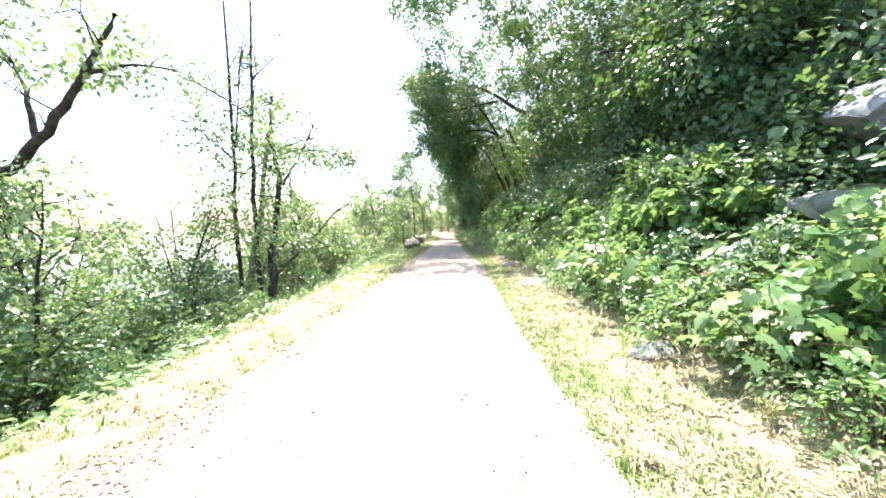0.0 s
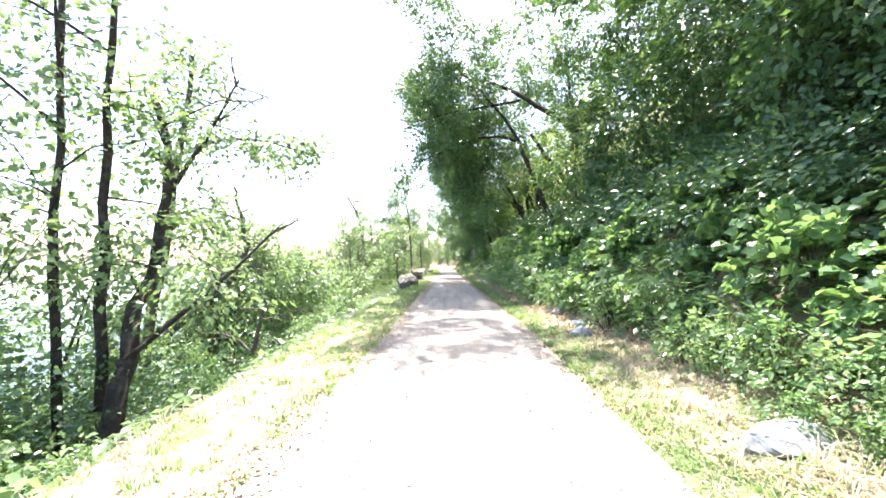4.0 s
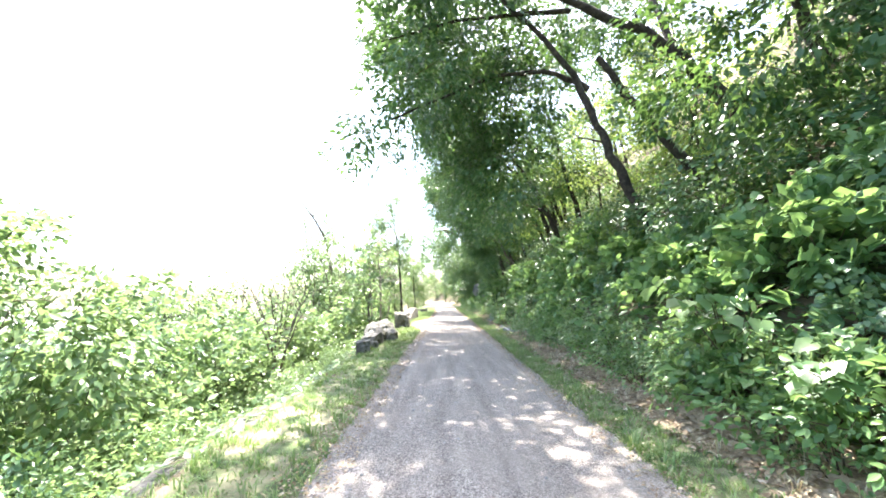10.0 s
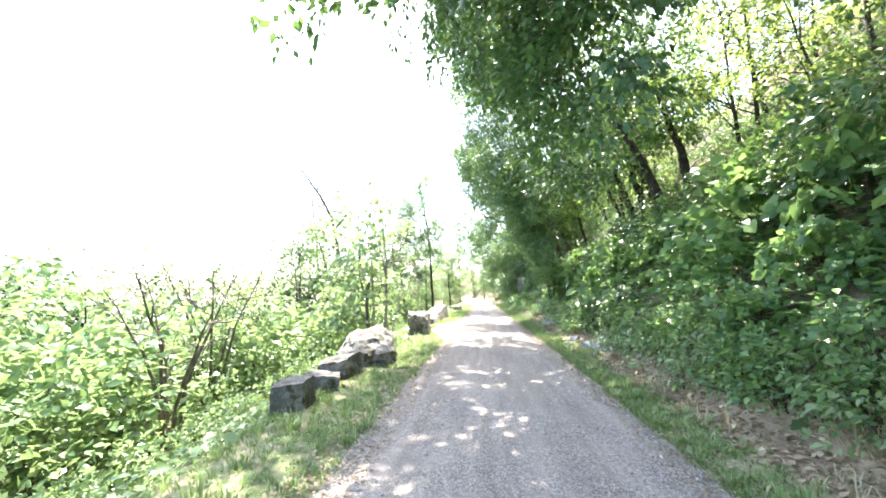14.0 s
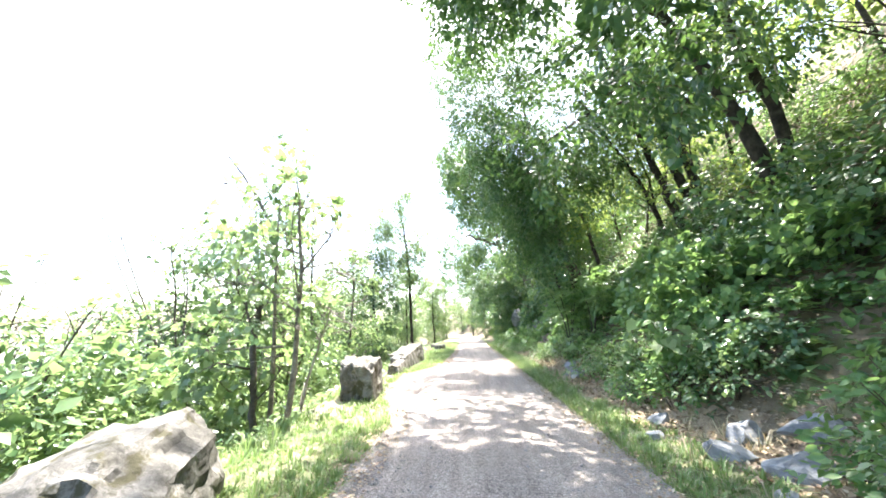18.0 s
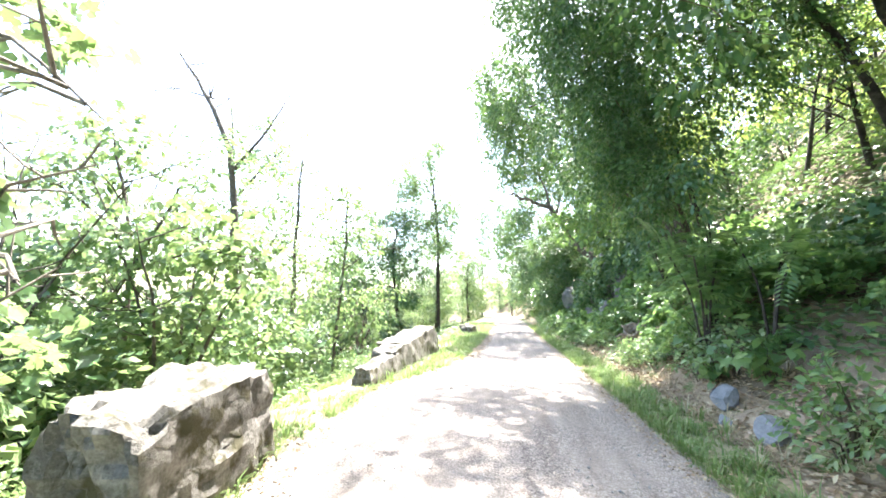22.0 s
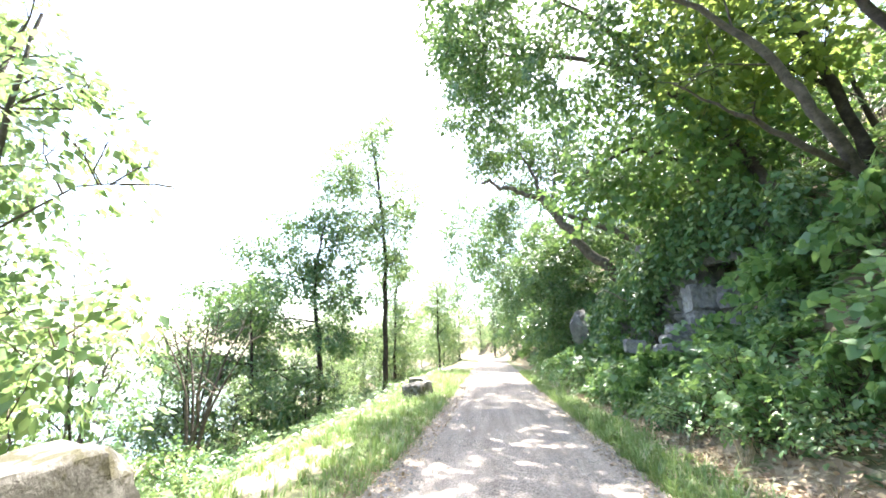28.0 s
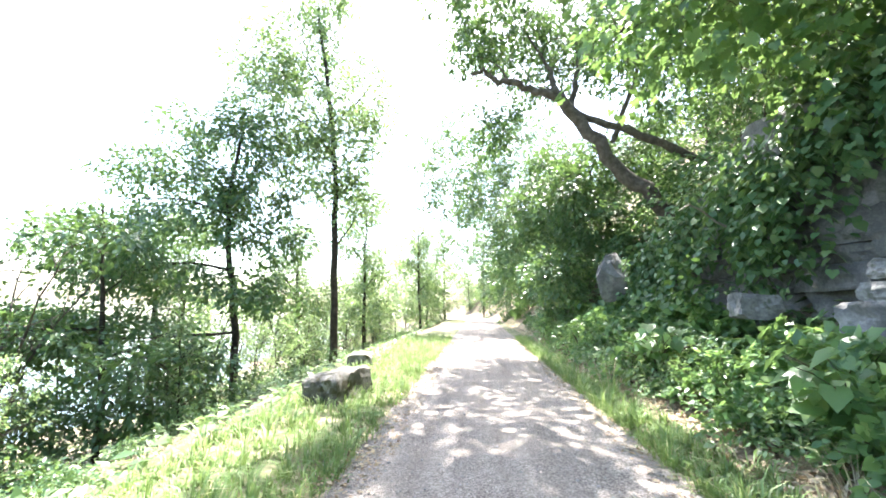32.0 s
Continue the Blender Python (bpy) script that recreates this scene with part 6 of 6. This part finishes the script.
tufts("dry_grass_right", "pale dry grass and straw below the bank", 30000, -2, 13, path_right, lambda y: bank_foot(y) + 0.2, ([0, 60], [0.08, 0.08]), STRAW, lean=0.9, width=0.005)
tufts("dry_grass", "dry straw-coloured grass stalks along the bank's foot", 7000, -2, 64, lambda y: path_right(y) + 0.3, lambda y: bank_foot(y) + 0.6, ([0, 60], [0.22, 0.26]), STRAW, lean=0.9, width=0.004)


def litter(name, label, n, lo, hi, size, mat, y0=-2, y1=60, category="leaf litter"):
    y = rng.uniform(y0, y1, n)
    u = rng.uniform(0, 1, n)
    x = lo(y) * (1 - u) + hi(y) * u
    p = np.stack([x, y, ground_z(x, y) + 0.03], 1)
    tip = rng.normal(0, 1, (n, 3)) * [1, 1, 0.25]
    nrm = rng.normal(0, 0.3, (n, 3)) + [0, 0, 1]
    ob = new(name, mesh_of(name, *leaves(p, tip, nrm, size * rng.uniform(0.5, 1.3, n), KITE), mat))
    return tagged(ob, label, category, kind="stuff")


litter("leaf_litter_right", "dry brown fallen leaves at the bank's foot", 40000, lambda y: 0.45 * bank_foot(y) + 0.55 * path_right(y), lambda y: bank_foot(y) + 0.6, 0.07, LITTER, 12.5)
litter("leaf_litter_first", "scattered dry leaves on the straw below the bank", 1500, lambda y: path_right(y) + 0.3, lambda y: bank_foot(y) + 0.5, 0.06, LITTER, -2, 12.5)
litter("leaf_litter_left", "dry brown fallen leaves along the path's edge", 20000, lambda y: path_left(y) - 0.25, lambda y: path_left(y) + 0.35, 0.042, LITTER)
litter("leaf_litter_edge", "small dry leaves along the gravel's shaded edge", 12000, lambda y: path_right(y) - 0.35, lambda y: path_right(y) + 0.2, 0.042, LITTER, 10)


vr = np.random.default_rng(5)
vy = np.concatenate([vr.normal(c, 0.3, 24) for c in (47.6, 51.5, 51.9, 52.6, 53.8, 54.8, 55.8, 57.0)])
vx = np.interp(vy, [47.8, 50, 53, 56, 58.5], [5.3, 4.6, 4.4, 4.15, 4.05]) + vr.uniform(-0.1, 0.25, len(vy))
vines = new("hanging_vine", mesh_of("hanging_vine", *strands(np.stack([vx, vy, vr.uniform(0.8, 1.7, len(vy)) + np.interp(vy, [48, 51, 54, 56, 58], [2.7, 2.4, 1.9, 1.2, 0.8])], 1), 1.7, 34, 0.12, HEART), LEAF_MID))
tagged(vines, "dark green vines hanging over the rock face", "vine", kind="stuff")
vy = vr.uniform(48.2, 51.4, 110)
vx = np.interp(vy, [48, 50, 52], [5.2, 4.75, 4.5]) + vr.uniform(-0.15, 0.3, len(vy))
vines = new("hanging_vine", mesh_of("hanging_vine", *strands(np.stack([vx, vy, vr.uniform(3.75, 4.7, len(vy))], 1), 1.15, 26, 0.12, HEART), LEAF_MID))
tagged(vines, "short vines trailing over the top of the cliff", "vine", kind="stuff")

# ---- plants with single large leaves, nearest to the path ----
def leaf_mesh(name, shape, mat, curl):
    v, f = shape[0].copy(), shape[1]
    v[:, 2] += curl * (v[:, 1] - 0.4) ** 2 - 0.25 * np.abs(v[:, 0]) * (curl + 0.4)
    return mesh_of(name, v, f, mat, True)


BIG = [leaf_mesh("leaf", HEART, LEAF_BROAD, -0.25), leaf_mesh("leaf", LOBED, LEAF_BROAD, -0.35), leaf_mesh("leaf", HEART, LEAF_LIGHT, -0.15), leaf_mesh("leaf", LOBED, LEAF_LIGHT, -0.3)]


def leaf_plant(label, x, y, height, width, n, kinds, size):
    """A vine-like plant: arching stems, each carrying single broad leaves."""
    z = float(ground_z(x, y))
    ob = holder("broad_leaved_plant", (x, y, z), label, "plant", "broad-leaved plants by the path")
    count = 0
    while count < n:
        a = rng.uniform(0, 2 * np.pi)
        L = rng.uniform(0.5, 1.0)
        tipv = np.array([math.cos(a) * width * L, math.sin(a) * width * L, height * rng.uniform(0.45, 1.0)])
        line = np.array([(0, 0, -0.1), tipv * [0.35, 0.35, 0.75], tipv])
        v, f = tube(line, 0.009, 0.003, 4, 0.01, 6)
        stem = part("stem", mesh_of("stem", v, f, TWIG, True), ob)
        for k in range(int(rng.integers(5, 9))):
            t = rng.uniform(0.25, 1.0)
            p = np.array([np.interp(t, [0, 0.5, 1], line[:, i]) for i in range(3)]) + rng.normal(0, 0.07, 3)
            d = unit(np.array([tipv[0], tipv[1], 0.0]) + rng.normal(0, 0.45, 3) * [1, 1, 0])
            yaw = math.degrees(math.atan2(d[1], d[0])) - 90
            leaf = part("leaf", BIG[int(rng.choice(kinds))], stem)
            sc = size * float(rng.uniform(0.45, 0.95))
            leaf.matrix_basis = pose(*[float(q) for q in p], float(rng.normal(-32, 16)), float(rng.normal(0, 14)), yaw) @ Matrix.Diagonal((sc, sc, sc, 1))
            count += 1
    return ob


for x, y, h, w, n, kinds, size, label in ((3.0, 3.1, 0.85, 0.8, 110, (3, 3, 1), 0.22, "sunlit plant with large lobed pale green leaves"), (4.4, 8.8, 0.7, 0.7, 70, (1, 0), 0.17, "bright bushy plant with lobed leaves"), (2.8, 5.5, 0.95, 0.75, 100, (0, 1), 0.24, "dense mound of broad vine leaves over the verge"), (2.9, 6.7, 1.05, 0.75, 100, (0, 0, 1), 0.24, "mound of heart-shaped leaves beside pale stones"), (3.6, 38.0, 0.7, 0.6, 60, (1, 0), 0.22, "plant with lobed leaves above the leaf litter"),
                                          (3.05, 11.9, 0.7, 0.6, 60, (1, 0), 0.15, "pale leafy plant above the stones"), (3.2, 13.6, 1.0, 0.8, 80, (0, 1), 0.23, "tall plant with broad green leaves"),
                                          (3.15, 16.6, 0.9, 0.8, 80, (1,), 0.25, "plant with large lobed leaves overhanging the verge"), (3.0, 18.6, 0.7, 0.7, 70, (0,), 0.25, "low plant with large heart-shaped leaves"),
                                          (3.3, 19.8, 1.3, 0.9, 100, (0, 2), 0.26, "mound of heart-shaped vine leaves"), (3.1, 23.2, 1.0, 0.8, 80, (0, 1), 0.24, "dark plant with broad leaves in shade"),
                                          (3.2, 28.2, 0.8, 0.8, 70, (0, 1), 0.22, "leafy plant trailing over the bank's foot"), (3.4, 33.0, 1.1, 0.9, 100, (0, 2), 0.27, "plant with large glossy heart-shaped leaves"),
                                          (3.2, 35.2, 0.8, 0.7, 80, (0, 2), 0.24, "bright plant with broad leaves beside rocks"), (3.0, 39.0, 0.6, 0.7, 70, (0, 1), 0.2, "leafy plant below the sumac"),
                                          (3.1, 45.3, 0.6, 0.7, 80, (1,), 0.2, "bright plant with maple-like leaves by the stump"), (3.2, 46.8, 0.9, 0.8, 80, (0, 1), 0.22, "tall leafy plant beside the grass verge"),
                                          (3.6, 14.2, 1.3, 0.9, 80, (3, 1), 0.27, "sprawling plant with pale lobed leaves on the bank"), (3.2, 12.9, 0.9, 0.8, 80, (1, 3), 0.24, "bright plant with lobed leaves above the stones"),
                                          (3.1, 15.3, 0.9, 0.8, 80, (0, 1), 0.23, "dark plant with broad leaves spreading over litter"), (3.0, 34.0, 0.6, 0.7, 70, (3, 1), 0.2, "low bright plant with lobed leaves beside leaf litter"),
                                          (3.4, 49.2, 0.8, 0.8, 110, (1, 0), 0.26, "mound of lobed leaves below the cliff rocks"), (3.2, 51.8, 0.85, 0.8, 110, (0,), 0.22, "tall leafy plant below the cliff rocks")):
    leaf_plant(label, float(bank_foot(y)) + 0.25 + 0.3 * (x - 3.0), y, h, w, n, kinds, size)


# ---- sumac with feathered leaves ----
def feather(n, length, size):
    """One feathered leaf: a rachis along y with paired narrow leaflets."""
    t = np.linspace(0.18, 1.0, n)
    bend = -0.25 * t ** 2 * length
    p = np.stack([np.zeros(n), t * length, bend], 1)
    pos, tip = [], []
    for side in (-1, 1):
        pos.append(p)
        tip.append(np.stack([np.full(n, side * 1.0), np.full(n, 0.45), np.full(n, -0.25)], 1))
    pos, tip = np.concatenate(pos), np.concatenate(tip)
    sz = size * np.tile(0.55 + 0.6 * np.sin(np.pi * np.clip(t, 0.1, 0.95)), 2)
    return leaves(pos, tip, np.tile([0, 0, 1.0], (2 * n, 1)), sz, NARROW), tube(np.stack([np.zeros(6), np.linspace(0, length, 6), -0.25 * np.linspace(0, 1, 6) ** 2 * length], 1), 0.006, 0.002, 3, rings=6)


(fv, ff), (rv, rf) = feather(11, 0.7, 0.15)
FEATHER = mesh_of("feathered_leaf", np.concatenate([fv, rv]), [ff, rf + len(fv)], LEAF_BROAD)


def sumac(x, y, height, label):
    z = float(ground_z(x, y))
    ob = holder("sumac", (x, y, z), label, "shrub")
    for k in range(4):
        a = rng.uniform(0, 2 * np.pi)
        top = np.array([math.cos(a) * 0.5 - 0.25, math.sin(a) * 0.6, height * rng.uniform(0.7, 1.0)])
        v, f = tube([(0, 0, -0.2), top * [0.3, 0.3, 0.6], top], 0.022, 0.012, 6)
        stem = part("stem", mesh_of("stem", v, f, BARK, True), ob)
        for q in range(11):
            t = rng.uniform(0.62, 1.0)
            p = np.array([np.interp(t, [0, 0.6, 1], [0, 0.3 * top[0], top[0]]), np.interp(t, [0, 0.6, 1], [0, 0.3 * top[1], top[1]]), top[2] * t])
            leaf = part("feathered_leaf", FEATHER, stem)
            leaf.matrix_basis = pose(*[float(c) for c in p], float(rng.normal(12, 18)), float(rng.normal(0, 12)), float(q * 137 % 360 + rng.normal(0, 15)))
    return ob


sumac(3.3, 39.5, 2.3, "sumac with feathered deep green leaves on the bank")
sumac(3.8, 40.2, 2.0, "smaller sumac with drooping feathered leaves")
sumac(3.7, 38.6, 1.8, "young sumac beside the leaf litter")

# ---- stump and fallen wood ----
stump = holder("tree_stump", (3.5, 43.8, 0.74), "gnarled grey hollow stump with broken limbs", "stump")
ang = np.linspace(0, 2 * np.pi, 18, endpoint=False)
rows_ = []
for r, h in ((0.3, -0.35), (0.27, 0.0), (0.24, 0.22), (0.25, 0.3), (0.2, 0.31), (0.15, 0.2), (0.12, -0.05)):
    rows_.append(np.stack([np.cos(ang) * r * (1 + 0.12 * np.sin(3 * ang + h * 4)), np.sin(ang) * r * (1 + 0.12 * np.sin(2 * ang)), h + 0.04 * np.sin(5 * ang) * (h > 0.1)], 1))
k = np.arange(18)
sf = np.concatenate([np.stack([j * 18 + k, j * 18 + (k + 1) % 18, (j + 1) * 18 + (k + 1) % 18, (j + 1) * 18 + k], 1) for j in range(6)])
body = part("hollow_trunk", mesh_of("hollow_trunk", np.concatenate(rows_) * 0.8, sf, BARK_PALE, True), stump)
body.matrix_basis = pose(0, 0, 0.05, 30, -50, 20)
for pts, r0, r1 in (([(0.1, 0, 0.1), (0.35, 0.05, 0.3), (0.65, 0.1, 0.42)], 0.09, 0.05), ([(-0.1, -0.05, -0.1), (-0.3, -0.2, -0.3), (-0.45, -0.3, -0.5)], 0.1, 0.06), ([(-0.1, 0, 0.15), (-0.3, -0.05, 0.25), (-0.4, 0.0, 0.36)], 0.06, 0.02), ([(0.0, -0.1, 0.2), (0.1, -0.25, 0.4), (0.05, -0.3, 0.62)], 0.05, 0.012), ([(0.1, -0.1, 0.0), (0.3, -0.3, -0.05), (0.55, -0.4, -0.2)], 0.07, 0.02), ([(-0.15, 0.0, 0.0), (-0.4, -0.1, 0.05), (-0.6, -0.1, -0.05)], 0.05, 0.012), ([(0.15, 0.0, 0.2), (0.45, -0.1, 0.5), (0.6, -0.1, 0.8)], 0.04, 0.01)):
    v, f = tube(pts, r0, r1, 8, 0.01)
    part("broken_limb", mesh_of("broken_limb", v * 0.8, f, BARK_PALE, True), stump)
for n, (pts, r0, r1) in enumerate((([(4.3, 43.6, 1.65), (4.8, 44.0, 1.9), (5.5, 44.4, 2.2)], 0.07, 0.04), ([(3.9, 43.8, 1.5), (4.5, 43.6, 1.75), (5.0, 43.2, 2.3)], 0.03, 0.015), ([(5.0, 30.2, 2.6), (5.8, 31.0, 3.2), (6.8, 31.6, 4.4)], 0.06, 0.03), ([(6.2, 37.4, 4.4), (6.8, 38.6, 5.0), (7.6, 39.6, 5.6)], 0.1, 0.06), ([(7.2, 36.2, 5.3), (7.9, 37.0, 5.9), (9.0, 37.6, 6.8)], 0.08, 0.04), ([(4.2, 52.2, 2.6), (3.6, 52.0, 2.9), (3.2, 51.6, 2.7)], 0.02, 0.006))):
    v, f = tube(pts, r0, r1, 7, 0.015)
    tagged(new("fallen_branch", mesh_of("fallen_branch", v, f, BARK_PALE, True)), "dead grey branch lying on the overgrown bank", "branch", "dead branches")

# ---- pebbles and twigs on the path ----
n = 26000
y = rng.uniform(-1, 60, n)
edge = rng.random(n)
u = np.where(edge < 0.3, np.abs(rng.normal(0, 0.07, n)), np.where(edge < 0.55, 1 - np.abs(rng.normal(0, 0.07, n)), rng.uniform(0, 1, n)))
x = path_left(y) * (1 - u) + path_right(y) * u
s = rng.uniform(0.004, 0.012, n) * np.where(rng.random(n) < 0.06, 1.9, 1.0)
octa = np.array([(1, 0, 0), (0, 1, 0), (-1, 0, 0), (0, -1, 0), (0, 0, 0.8), (0, 0, -0.8)], float)
of = np.array([(0, 1, 4), (1, 2, 4), (2, 3, 4), (3, 0, 4), (1, 0, 5), (2, 1, 5), (3, 2, 5), (0, 3, 5)])
v = np.stack([x, y, np.full(n, 0.036) - 0.03 * (2 * u - 1) ** 4], 1)[:, None, :] + octa[None] * s[:, None, None] * rng.uniform(0.7, 1.3, (n, 6, 1))
pb = new("pebbles", mesh_of("pebbles", v.reshape(-1, 3), (of[None] + (np.arange(n) * 6)[:, None, None]).reshape(-1, 3), PEBBLE))
tagged(pb, "loose grey gravel stones on the path", "gravel", kind="stuff")

# ---- bare dead shrubs standing above the slope's leaves ----
def bare_shrub(x, y, top, label):
    z = float(ground_z(x, y))
    ob = holder("dead_shrub", (x, y, z), label, "shrub", "dead shrubs")
    h = top - z
    for k in range(5):
        a = k * 1.26 + rng.uniform(-0.4, 0.4)
        tipv = np.array([math.cos(a) * h * 0.28, math.sin(a) * h * 0.28, h * rng.uniform(0.8, 1.0)])
        line = np.array([(0, 0, -0.3), tipv * [0.25, 0.25, 0.55], tipv])
        pieces = [tube(line, 0.045, 0.01, 5, 0.03)]
        for q in range(6):
            t = rng.uniform(0.45, 0.95)
            p = np.array([np.interp(t, [0, 0.5, 1], line[:, i]) for i in range(3)])
            e = p + rng.normal(0, 0.45, 3) * [1, 1, 0.5] + [0, 0, 0.35]
            pieces.append(tube([p, (p + e) / 2 + rng.normal(0, 0.06, 3), e], 0.014, 0.004, 4, 0.01))
        v, f = join(pieces)
        part("branch", mesh_of("branch", v, f, BARK_WARM, True), ob)
    return ob


for x, y, top, label in ((-9.5, 34.2, 2.9, "bare grey dead shrub among sunlit leaves"), (-7.6, 33.0, 2.3, "leafless shrub rising from the slope"), (-13.0, 36.0, 3.2, "bare branching shrub on the slope"), (-9.0, 39.0, 4.6, "dead leaning shrub with bare twigs"),
                         (-7.6, 11.2, 2.6, "dark dead stems rising from the undergrowth"), (-10.5, 50.5, 3.4, "bare branches over the sunlit slope"), (-8.6, 52.6, 2.6, "leafless grey shrub on the slope"), (-6.4, 30.6, 2.5, "bare twigs standing over the slope"), (-5.4, 28.2, 2.1, "thin leafless shrub beside the boulder"), (-7.0, 36.6, 3.9, "half-dead shrub with forked bare stems"), (-9.6, 22.4, 2.9, "bare forked stems above the undergrowth"), (-6.2, 49.4, 2.2, "dark leafless stems under slim trees"), (-5.2, 38.2, 3.0, "slender bare shrub behind the wall")):
    bare_shrub(x, y, top, label)
